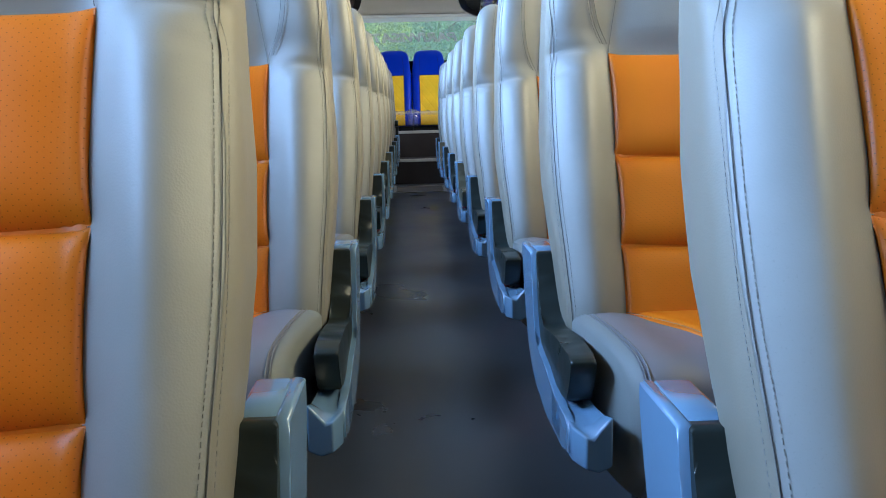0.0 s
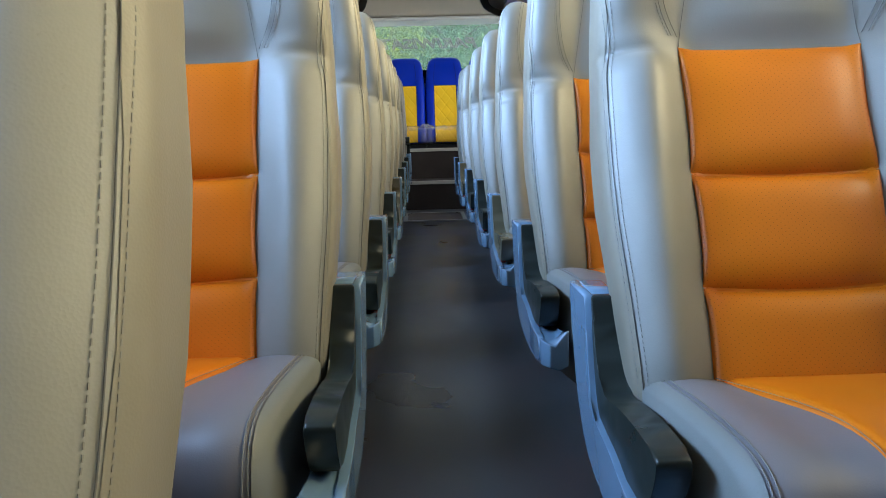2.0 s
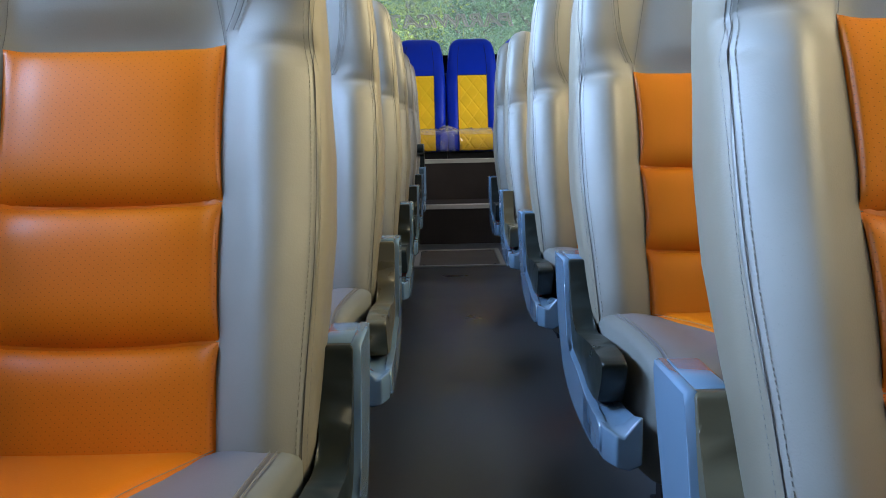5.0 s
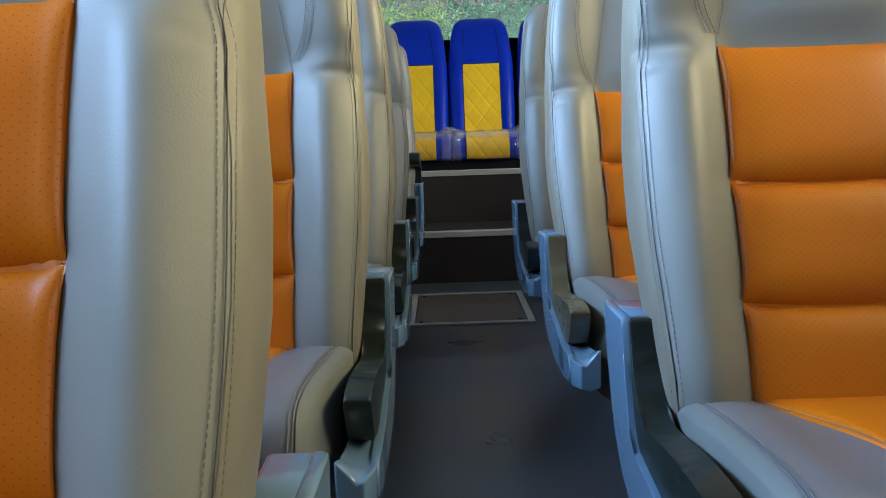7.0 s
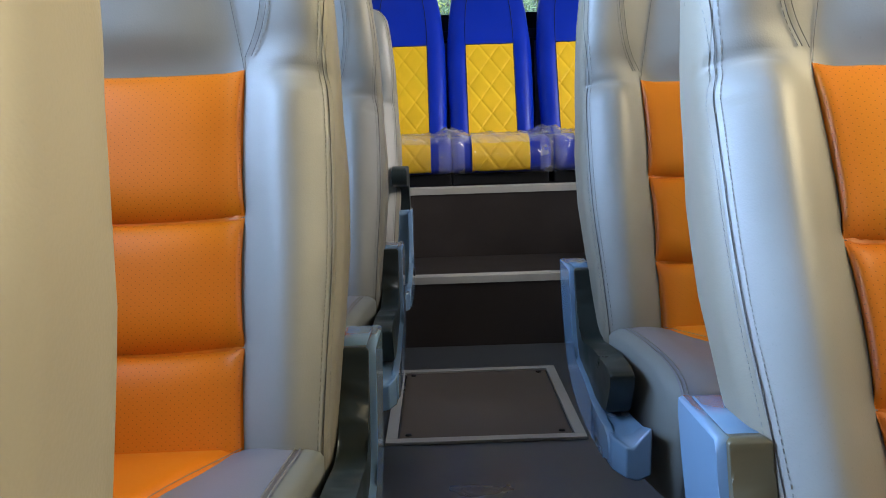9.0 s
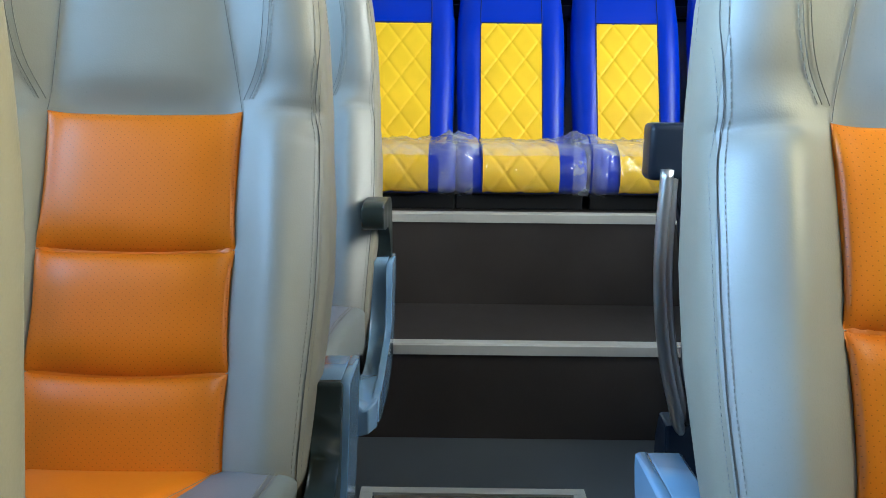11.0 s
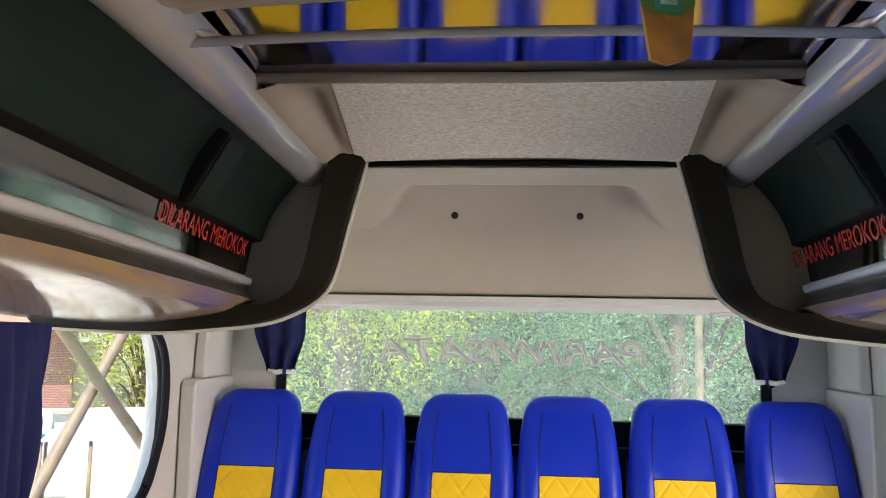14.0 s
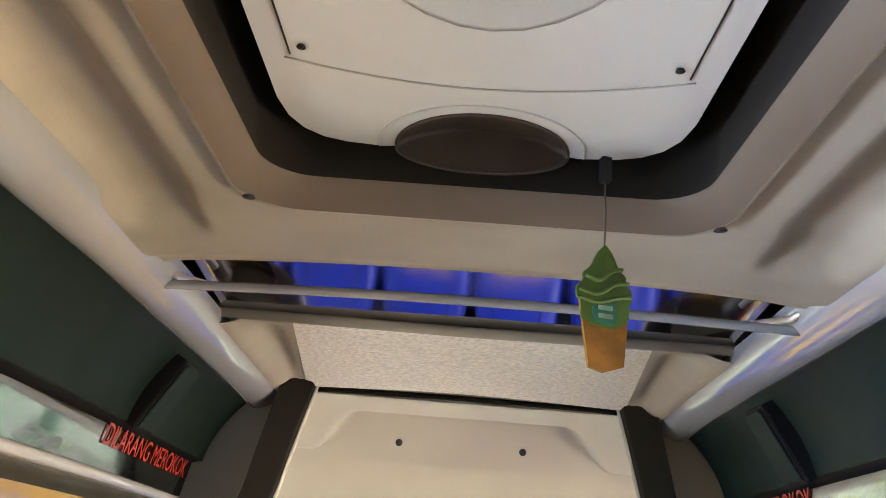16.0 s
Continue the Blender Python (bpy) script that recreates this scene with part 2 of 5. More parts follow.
INK_RED = surface("red_sticker_print", (0.34, 0.022, 0.012), 0.4, vary=0.1)
FOIL = surface("green_card", (0.048, 0.105, 0.010), 0.4, vary=0.3, big=30)
FOIL_LIGHT = surface("pale_green_card", (0.075, 0.135, 0.022), 0.4, vary=0.2, big=30)
FOIL_PALE = surface("dull_pale_green_ink", (0.22, 0.30, 0.22), 0.5, vary=0.3, big=60)
AMBER = surface("amber_card", (0.21, 0.085, 0.006), 0.4, vary=0.4, big=40)
TEAL = surface("dark_teal_card", (0.01, 0.12, 0.08), 0.4)
STRING = surface("dark_cord", (0.08, 0.06, 0.04), 0.8)
EARTH = surface("pale_dry_ground", (0.62, 0.58, 0.52), 0.95, vary=0.35, big=0.8, fine=14, bump=0.6, depth=0.03)
BAMBOO = surface("dry_bamboo", (0.20, 0.145, 0.085), 0.6, vary=0.3, big=6, fine=80)
MORTAR = surface("grey_mortar", (0.42, 0.38, 0.32), 0.95, vary=0.2, fine=40)
PLASTER = surface("stained_plaster", (0.66, 0.62, 0.55), 0.9, vary=0.35, big=1.2, fine=30, bump=0.3)
TILE = surface("clay_roof_tile", (0.30, 0.15, 0.09), 0.85, vary=0.3, fine=30, bump=0.3, piece=0.15)
BARK = surface("grey_brown_bark", (0.12, 0.085, 0.055), 0.95, vary=0.4, big=8, fine=40, bump=0.8, depth=0.01)
BRICK = surface("red_brickwork", (0.34, 0.13, 0.08), 0.9, vary=0.3, fine=60, bump=0.4)
COURSES = BRICK.node_tree.nodes.new("ShaderNodeTexBrick")
COURSES.inputs["Scale"].default_value = 8.0
COURSES.inputs["Color1"].default_value, COURSES.inputs["Color2"].default_value = (0.36, 0.13, 0.08, 1), (0.26, 0.10, 0.07, 1)
COURSES.inputs["Mortar"].default_value = (0.40, 0.35, 0.30, 1)
PLACE = BRICK.node_tree.nodes.new("ShaderNodeTexCoord")
TURNED = BRICK.node_tree.nodes.new("ShaderNodeMapping")
TURNED.inputs["Rotation"].default_value = (radians(90), 0, 0)
BRICK.node_tree.links.new(PLACE.outputs["Object"], TURNED.inputs[0])
BRICK.node_tree.links.new(TURNED.outputs[0], COURSES.inputs[0])
BRICK.node_tree.links.new(COURSES.outputs[0], BRICK.node_tree.nodes["Principled BSDF"].inputs["Base Color"])
TARP = surface("pale_green_sheet", (0.35, 0.50, 0.44), 0.6, vary=0.2)


def leaf_material(name, base):
    m = bpy.data.materials.new(name)
    m.use_nodes = True
    nt = m.node_tree
    b = nt.nodes["Principled BSDF"]
    geo = nt.nodes.new("ShaderNodeNewGeometry")
    # Sunlit and shaded clumps put into the colour, mixed with each leaf's own tone.
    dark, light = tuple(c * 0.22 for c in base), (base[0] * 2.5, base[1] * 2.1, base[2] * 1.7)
    sun_patch = ramp_of(nt, noise_of(nt, 1.7, 2.0), 0.36, 0.64)
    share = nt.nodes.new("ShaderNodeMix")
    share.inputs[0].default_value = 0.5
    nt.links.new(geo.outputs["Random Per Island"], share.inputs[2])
    nt.links.new(sun_patch, share.inputs[3])
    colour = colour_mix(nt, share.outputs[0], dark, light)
    nt.links.new(colour, b.inputs["Base Color"])
    b.inputs["Roughness"].default_value = 0.55
    out = nt.nodes["Material Output"]
    trans = nt.nodes.new("ShaderNodeBsdfTranslucent")
    nt.links.new(colour, trans.inputs[0])
    mix = nt.nodes.new("ShaderNodeMixShader")
    mix.inputs[0].default_value = 0.35
    nt.links.new(b.outputs[0], mix.inputs[1])
    nt.links.new(trans.outputs[0], mix.inputs[2])
    nt.links.new(mix.outputs[0], out.inputs[0])
    return m


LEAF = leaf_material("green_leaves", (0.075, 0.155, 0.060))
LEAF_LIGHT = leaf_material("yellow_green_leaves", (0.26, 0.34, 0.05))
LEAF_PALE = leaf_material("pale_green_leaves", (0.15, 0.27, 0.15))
# Foliage colour of the backdrop sheet, with the woods' shade put in.
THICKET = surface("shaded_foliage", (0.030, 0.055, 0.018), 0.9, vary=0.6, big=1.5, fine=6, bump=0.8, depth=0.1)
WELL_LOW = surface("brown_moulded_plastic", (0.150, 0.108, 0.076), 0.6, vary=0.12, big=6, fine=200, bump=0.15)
# Same brown moulding for the recess, with its shade put into the colour.
WELL_SHADE = surface("shaded_brown_moulded_plastic", (0.014, 0.010, 0.006), 0.8, vary=0.12, big=6, fine=200, bump=0.15)


# ---------------------------------------------------------------- mesh tools
def mesh_of(name, verts, faces, smooth=True):
    me = bpy.data.meshes.new(name)
    me.from_pydata([tuple(v) for v in verts], [], faces)
    me.update()
    if smooth:
        me.polygons.foreach_set("use_smooth", [True] * len(me.polygons))
    return me


def put(name, me, material, parent=None, label="", at=None):
    ob = new(name, me)
    if material and not me.materials:
        me.materials.append(material)
    if parent:
        ob.parent = parent
    if at is not None:
        ob.matrix_basis = at
    if label:
        ob["label"] = label
    return ob


def thing(name, at, label, category, group="", kind=""):
    ob = new(name)
    ob.empty_display_size = 0.1
    ob.matrix_basis = at
    return tagged(ob, label, category, group, kind)


def bm_mesh(name, bm, smooth=True):
    me = bpy.data.meshes.new(name)
    bmesh.ops.recalc_face_normals(bm, faces=bm.faces)
    bm.to_mesh(me)
    bm.free()
    if smooth:
        me.polygons.foreach_set("use_smooth", [True] * len(me.polygons))
    return me


def loft(rings, close=True, caps=True):
    """Vertices and faces of a skin over rings of equal length."""
    n, verts, faces = len(rings[0]), [], []
    for ring in rings:
        verts.extend(ring)
    for i in range(len(rings) - 1):
        for j in range(n if close else n - 1):
            k = (j + 1) % n
            faces.append((i * n + j, i * n + k, (i + 1) * n + k, (i + 1) * n + j))
    if caps:
        faces.append(tuple(range(n - 1, -1, -1)))
        faces.append(tuple((len(rings) - 1) * n + j for j in range(n)))
    return verts, faces


def loft_mesh(name, rings, close=True, caps=True):
    verts, faces = loft(rings, close, caps)
    me = mesh_of(name, verts, faces)
    bm = bmesh.new()
    bm.from_mesh(me)
    bmesh.ops.recalc_face_normals(bm, faces=bm.faces)
    bm.to_mesh(me)
    bm.free()
    return me


def tube(points, r, sides=8):
    """Rings of a round tube along points."""
    pts = [Vector(p) for p in points]
    rings, up = [], Vector((0.3, 0.2, 0.93))
    for i, p in enumerate(pts):
        way = (pts[min(i + 1, len(pts) - 1)] - pts[max(i - 1, 0)]).normalized()
        a = way.cross(up).normalized()
        b = way.cross(a)
        rr = r[i] if isinstance(r, (list, tuple)) else r
        rings.append([p + (a * math.cos(t) + b * math.sin(t)) * rr for t in (2 * math.pi * k / sides for k in range(sides))])
    return rings


def box_bm(bm, lo, hi, bevel=0.0, segments=2):
    made = bmesh.ops.create_cube(bm, size=1)["verts"]
    for v in made:
        v.co = Vector([lo[i] + (v.co[i] + 0.5) * (hi[i] - lo[i]) for i in range(3)])
    if bevel:
        edges = list({e for v in made for e in v.link_edges})
        bmesh.ops.bevel(bm, geom=edges, offset=bevel, segments=segments, affect="EDGES", profile=0.6)


def box_mesh(name, lo, hi, bevel=0.004, segments=2):
    bm = bmesh.new()
    box_bm(bm, lo, hi, bevel, segments)
    return bm_mesh(name, bm, smooth=False)


def slab_bm(bm, outline, x0, x1, bevel=0.0, segments=3):
    """An outline in (y, z), extruded from x0 to x1."""
    a = [bm.verts.new((x0, y, z)) for y, z in outline]
    b = [bm.verts.new((x1, y, z)) for y, z in outline]
    n = len(outline)
    faces = [bm.faces.new(a), bm.faces.new(list(reversed(b)))]
    for i in range(n):
        faces.append(bm.faces.new((a[i], b[i], b[(i + 1) % n], a[(i + 1) % n])))
    if bevel:
        edges = [e for f in faces[:2] for e in f.edges]
        bmesh.ops.bevel(bm, geom=edges, offset=bevel, segments=segments, affect="EDGES", profile=0.5)


def spline(points, per=6):
    """A smooth open curve through points of any dimension."""
    pts = [np.array(p, float) for p in points]
    out = []
    for i in range(len(pts) - 1):
        p0, p1, p2, p3 = pts[max(i - 1, 0)], pts[i], pts[i + 1], pts[min(i + 2, len(pts) - 1)]
        for k in range(per):
            t = k / per
            out.append(0.5 * (2 * p1 + (p2 - p0) * t + (2 * p0 - 5 * p1 + 4 * p2 - p3) * t**2 + (3 * p1 - p0 - 3 * p2 + p3) * t**3))
    out.append(pts[-1])
    return [tuple(float(v) for v in p) for p in out]


def smooth(a, b, x):
    t = min(1.0, max(0.0, (x - a) / (b - a)))
    return t * t * (3 - 2 * t)


def lerp_table(table, x):
    return float(np.interp(x, [r[0] for r in table], [r[1] for r in table]))


# ---------------------------------------------------------------- passenger seats
# A seat faces -y; its own zero is on the floor under the foot of the backrest's front.
SEAT_TOP = 1.062
HALF_WIDTH = [(0.28, 0.206), (0.37, 0.218), (0.48, 0.229), (0.58, 0.235), (0.68, 0.234), (0.76, 0.228), (0.83, 0.226), (0.91, 0.222), (0.99, 0.213), (1.09, 0.200)]
PIVOT_HEIGHT = 0.36  # the backrests recline about this height
STRETCH = ((0.28, 0.335, 0.4475, 0.613, 0.7965, 1.062), (0.30, 0.352, 0.495, 0.644, 0.819, 1.092))


def stretched(me):
    """Brings a piece of the backrest to its full length along the reclined back."""
    for v in me.vertices:
        v.co.z = float(np.interp(v.co.z, *STRETCH)) + max(0.0, v.co.z - STRETCH[0][-1])
    return me


def back_shape(z):
    """Half width, half thickness and middle of the backrest at a height."""
    half = lerp_table(HALF_WIDTH, z)
    thick = 0.040 + 0.012 * smooth(0.42, 0.68, z) - 0.008 * smooth(0.8, 1.08, z)
    up = max(0.0, z - 0.77)
    mid = thick - 0.013 - 0.32 * up * up / (up + 0.05)  # the head rest bends forward again
    t = (z - (SEAT_TOP - 0.05)) / 0.05
    if t > 0:
        round_off = math.sqrt(max(0.0, 1 - t * t))
        half, thick = half - 0.06 * (1 - round_off), thick * (0.12 + 0.88 * round_off)
    return half, thick, mid


HEAD_SEAM = [(0.797, 0.122), (0.87, 0.110), (0.96, 0.096), (1.03, 0.087), (1.06, 0.085)]  # height and half width of the head's middle panel
VARIANT = 0  # each make of backrest has its own dents and creases


def back_bump(x, z):
    """How far the side bolsters and head wings stand out."""
    ax = abs(x)
    side = smooth(0.104, 0.180, ax) * (1 - 0.30 * smooth(0.180, 0.232, ax))
    line = lerp_table(HEAD_SEAM, z)
    wing = smooth(line - 0.02, line + 0.10, ax)
    groove = 0.0014 * math.exp(-(((ax - line) / 0.005) ** 2)) * smooth(0.795, 0.82, z)
    low = smooth(0.28, 0.38, z) * (1 - smooth(0.755, 0.84, z))
    high = smooth(0.765, 0.86, z) * (1 - 0.6 * smooth(0.98, 1.08, z))
    pillow = 0.014 * (1 - smooth(0.03, 0.125, ax)) * smooth(0.797, 0.845, z) * (1 - smooth(0.99, 1.07, z))
    sag = 0.006 * math.sin(9 * x + 5 * VARIANT)
    wrinkle = 0.0085 * math.exp(-(((z - 0.795 - sag) / 0.009) ** 2)) * smooth(0.13, 0.19, ax)
    wrinkle += 0.004 * math.exp(-(((z - 0.765 + 2 * sag) / 0.008) ** 2)) * smooth(0.15, 0.21, ax) * (VARIANT % 2)
    wrinkle += 0.0030 * noise.noise(Vector((x * 11, VARIANT * 7.3, z * 7))) * side + 0.0005 * noise.noise(Vector((x * 30, VARIANT * 3.1, z * 24))) * side
    for level in (0.448, 0.613):
        wrinkle += 0.004 * math.exp(-(((z - level) / 0.014) ** 2) - ((ax - 0.128) / 0.018) ** 2)
    return 0.042 * side * low + 0.040 * wing * high + pillow - wrinkle - groove - 0.007 * (1 - smooth(0.098, 0.118, ax)) * low


def back_front(x, z):
    half, thick, mid = back_shape(z)
    s = (max(0.0, 1 - min(1, abs(x) / half) ** 4)) ** 0.25
    return mid - thick * s - back_bump(x, z) * math.sqrt(s)


def top_lift(x, z):
    """The wings rise above the middle of the head at the top edge."""
    return (0.018 * smooth(0.07, 0.16, abs(x)) - 0.012) * smooth(0.94, 1.06, z)


BACK_LEVELS = [0.28 + 0.02 * k for k in range(23)] + [0.742 + 0.005 * k for k in range(20)] + [0.85 + 0.015 * k for k in range(11)] + [1.012, 1.024, 1.034, 1.043, 1.050, 1.056, 1.0595, 1.0615]


def backrest_mesh():
    rings = []
    for z in BACK_LEVELS:
        half, thick, mid = back_shape(z)
        ring = []
        for k in range(120):
            a = 2 * math.pi * k / 120
            c, s = math.cos(a), math.sin(a)
            x = half * math.copysign(abs(c) ** 0.5, c)
            y = math.copysign(abs(s) ** 0.5, s)
            yy = mid + thick * y
            if y < 0:
                yy -= back_bump(x, z) * math.sqrt(-y)
            ring.append((x, yy, z + top_lift(x, z)))
        rings.append(ring)
    return loft_mesh("backrest", rings)


PADS = ((0.335, 0.4475), (0.4485, 0.6125), (0.6135, 0.796))  # before stretching


def back_panel_mesh(lo, hi, swell=0.021, proud=0.0014):
    """One puffed pad of the orange panel."""
    nu, nv, verts, faces = 21, 19, [], []
    for j in range(nv):
        vv = math.sin(math.pi / 2 * (2 * j / (nv - 1) - 1))
        z = lo + (hi - lo) * (vv + 1) / 2
        half = 0.1225 - 0.004 * (1 - vv * vv)
        for i in range(nu):
            uu = math.sin(math.pi / 2 * (2 * i / (nu - 1) - 1))
            x = half * uu
            puff = swell * (1 - abs(vv) ** 4) ** 0.7 * (1 - abs(uu) ** 6) ** 0.6
            verts.append((x, back_front(x, z) - proud - puff - 0.25 * swell * (1 - uu * uu), z - 0.005 * (1 - uu * uu)))
    for j in range(nv - 1):
        for i in range(nu - 1):
            a = j * nu + i
            faces.append((a, a + 1, a + nu + 1, a + nu))
    base = len(verts)
    rim = [i for i in range(nu)] + [j * nu + nu - 1 for j in range(1, nv)] + [(nv - 1) * nu + i for i in range(nu - 2, -1, -1)] + [j * nu for j in range(nv - 2, 0, -1)]
    for k in rim:
        x, y, z = verts[k]
        verts.append((x, y + 0.014, z))
    n = len(rim)
    for k in range(n):
        faces.append((rim[k], rim[(k + 1) % n], base + (k + 1) % n, base + k))
    return mesh_of("panel_pad", verts, faces)


def on_back(x, z, out=0.0022):
    return (x, back_front(x, z) - out, z + top_lift(x, z) + out * smooth(1.02, 1.06, z))


def seam_line(points, r=0.0016):
    pts = [on_back(x, z) for x, z in spline(points, 8)]
    return tube(pts + over_top(points[-1]), r, 5)


def over_top(end):
    """The rest of a line that runs over the rounded top edge of the head."""
    x, z = end
    if z < 1.04:
        return []
    half, thick, mid = back_shape(1.03)
    lift = top_lift(x, 1.06)
    return [(x, mid - 0.018, 1.0585 + lift), (x, mid - 0.004, 1.0625 + lift), (x, mid + 0.012, 1.0625 + lift), (x, mid + 0.026, 1.056 + lift)]


def stitches(path, length=0.0034, gap=0.0024, r=0.0005):
    """Short thread stitches along a path of 3D points."""
    verts, faces = [], []
    pts = [Vector(p) for p in path]
    run, on, start = 0.0, True, pts[0]
    for a, b in zip(pts, pts[1:]):
        seg = (b - a).length
        pos = 0.0
        while pos < seg:
            p = a.lerp(b, pos / seg)
            q = a.lerp(b, min(1, (pos + length) / seg))
            way = (q - p)
            if way.length > 1e-4:
                side = way.cross(Vector((0, 1, 0.2))).normalized() * r
                up = way.cross(side).normalized() * r
                n = len(verts)
                verts.extend([p + side, p + up, p - side, p - up, q + side, q + up, q - side, q - up])
                faces.extend([(n, n + 1, n + 5, n + 4), (n + 1, n + 2, n + 6, n + 5), (n + 2, n + 3, n + 7, n + 6), (n + 3, n, n + 4, n + 7)])
            pos += length + gap
    return verts, faces


def joined(name, parts, smooth_it=True):
    verts, faces = [], []
    for v, f in parts:
        n = len(verts)
        verts.extend(v)
        faces.extend([tuple(i + n for i in face) for face in f])
    return mesh_of(name, verts, faces, smooth_it)


def cushion_profile():
    """The seat cushion from the back, over the top, round the front to below."""
    return spline([(0.10, 0.235), (0.10, 0.315), (0.07, 0.360), (0.0, 0.382), (-0.08, 0.388), (-0.17, 0.390), (-0.236, 0.386), (-0.274, 0.368), (-0.292, 0.328), (-0.290, 0.275), (-0.278, 0.232), (-0.25, 0.207), (-0.10, 0.205), (0.05, 0.215)], 5)


CUSHION = cushion_profile()
CUSHION_MID = (-0.10, 0.295)
CUSHION_HALF = 0.208


def drawn_in(me):
    """The cushion narrows towards its rounded front."""
    for v in me.vertices:
        v.co.x *= 1 - 0.11 * smooth(0.02, 0.29, -v.co.y)
    return me


def cushion_ring(x, grow=0.0, shrink=1.0, bolster=True):
    ring = []
    lift = 0.012 * smooth(0.09, 0.16, abs(x)) if bolster else 0.0
    for y, z in CUSHION:
        ny, nz = y - CUSHION_MID[0], z - CUSHION_MID[1]
        d = math.hypot(ny, nz)
        k = shrink + (grow + (lift if z > 0.18 else 0)) / d
        ring.append((x, CUSHION_MID[0] + ny * k, CUSHION_MID[1] + nz * k))
    return ring


def cushion_mesh():
    rings = []
    for k in range(33):
        u = -1 + k / 16
        x = CUSHION_HALF * u
        edge = max(0.0, (abs(u) - 0.80) / 0.20)
        rings.append(cushion_ring(x, 0, 1 - 0.16 * (1 - math.sqrt(max(0, 1 - edge**2)))))
    return loft_mesh("seat_cushion", rings)


def panel_taper(y):
    """The orange middle narrows towards the cushion's front."""
    return 1 - 0.58 * smooth(-0.03, 0.20, -y)


def cushion_panel_mesh():
    rings = []
    for k in range(17):
        u = -1 + k / 8
        grow = -0.0010 + 0.0110 * math.sqrt(max(0, 1 - u**8))
        tapers = [panel_taper(y) for _, y, _ in cushion_ring(0.0)]
        rings.append([cushion_ring(0.122 * u * k, grow)[n] for n, k in enumerate(tapers)][3:-14])
    return loft_mesh("cushion_panel", rings, close=False, caps=False)


ARM_RIM = spline([(0.012, 0.476), (0.012, 0.455), (-0.010, 0.395), (-0.048, 0.322), (-0.11, 0.272), (-0.20, 0.252), (-0.30, 0.248), (-0.39, 0.252)], 5) + spline([(-0.425, 0.262), (-0.415, 0.300), (-0.36, 0.302), (-0.30, 0.306), (-0.235, 0.320), (-0.17, 0.328), (-0.136, 0.340), (-0.110, 0.395), (-0.090, 0.476)], 4)
ARM_INNER = spline([(0.011, 0.4755), (0.011, 0.455), (-0.011, 0.396), (-0.049, 0.324), (-0.11, 0.274), (-0.20, 0.254), (-0.30, 0.250), (-0.39, 0.253)], 5) + spline([(-0.42, 0.270), (-0.37, 0.288), (-0.30, 0.290), (-0.20, 0.300), (-0.125, 0.330), (-0.086, 0.400), (-0.082, 0.4755)], 4)
ARM_PAD = spline([(-0.080, 0.475), (-0.082, 0.40), (-0.10, 0.335), (-0.16, 0.318), (-0.24, 0.310), (-0.335, 0.309)], 4) + spline([(-0.362, 0.312), (-0.384, 0.345), (-0.393, 0.368), (-0.386, 0.381), (-0.31, 0.382), (-0.24, 0.376), (-0.18, 0.368), (-0.146, 0.376), (-0.121, 0.412), (-0.103, 0.452), (-0.097, 0.475)], 4)
# the prow in front of the pad: distance, aisle edge, low, high, dip, inner high
ARM_PROW = [(-0.290, 0.000, 0.2495, 0.306, 0.300, 0.304), (-0.365, 0.000, 0.2500, 0.302, 0.300, 0.308), (-0.430, 0.003, 0.2540, 0.303, 0.305, 0.318), (-0.474, 0.012, 0.2620, 0.306, 0.314, 0.331)]
ARM_PAD_UP = spline([(0.02, 0.42), (0.026, 0.52), (0.016, 0.588), (-0.05, 0.608), (-0.17, 0.612)], 4) + spline([(-0.200, 0.606), (-0.206, 0.59), (-0.20, 0.566), (-0.16, 0.556), (-0.07, 0.546), (-0.032, 0.50), (-0.02, 0.42)], 4)


def arm_shell_mesh(s):
    bm = bmesh.new()
    slab_bm(bm, ARM_RIM, 0.0, s * 0.013, 0.004, 2)
    slab_bm(bm, ARM_INNER, s * 0.010, s * 0.046, 0.004, 2)
    rings = []
    for y, edge, low, high, dip, inner in ARM_PROW:
        section = ((edge, low), (edge, high), (edge + 0.010, high - 0.003), (max(0.030, edge + 0.012), dip), (0.041, inner - 0.004), (0.0475, inner), (0.0475, low + 0.002), (0.030, low - 0.006))
        rings.append([bm.verts.new((s * x, y, z)) for x, z in section])
    sides = [bm.faces.new((p[k], p[(k + 1) % 8], q[(k + 1) % 8], q[k])) for p, q in zip(rings, rings[1:]) for k in range(8)]
    sides += [bm.faces.new(rings[0]), bm.faces.new(rings[-1])]
    bmesh.ops.recalc_face_normals(bm, faces=sides)
    edges = list({e for f in sides for e in f.edges})
    bmesh.ops.bevel(bm, geom=edges, offset=0.0035, segments=2, affect="EDGES", profile=0.5)
    return crisp(bm_mesh("armrest_shell", bm))


def crisp(me):
    """Large flat faces stay flat; the rounded edges round them stay smooth."""
    for poly in me.polygons:
        if len(poly.vertices) > 6:
            poly.use_smooth = False
    return me


def arm_pad_mesh(s, outline):
    bm = bmesh.new()
    slab_bm(bm, outline, s * 0.0085, s * (0.052 if outline is ARM_PAD_UP else 0.0440), 0.0045, 3)
    return crisp(bm_mesh("armrest_pad", bm))


def leg_mesh(x):
    bm = bmesh.new()
    box_bm(bm, (x - 0.02, -0.22, 0.025), (x + 0.02, -0.18, 0.190), 0.004)
    box_bm(bm, (x - 0.02, 0.02, 0.025), (x + 0.02, 0.06, 0.190), 0.004)
    box_bm(bm, (x - 0.025, -0.24, 0.0), (x + 0.025, 0.08, 0.027), 0.004)
    return bm_mesh("leg", bm, False)


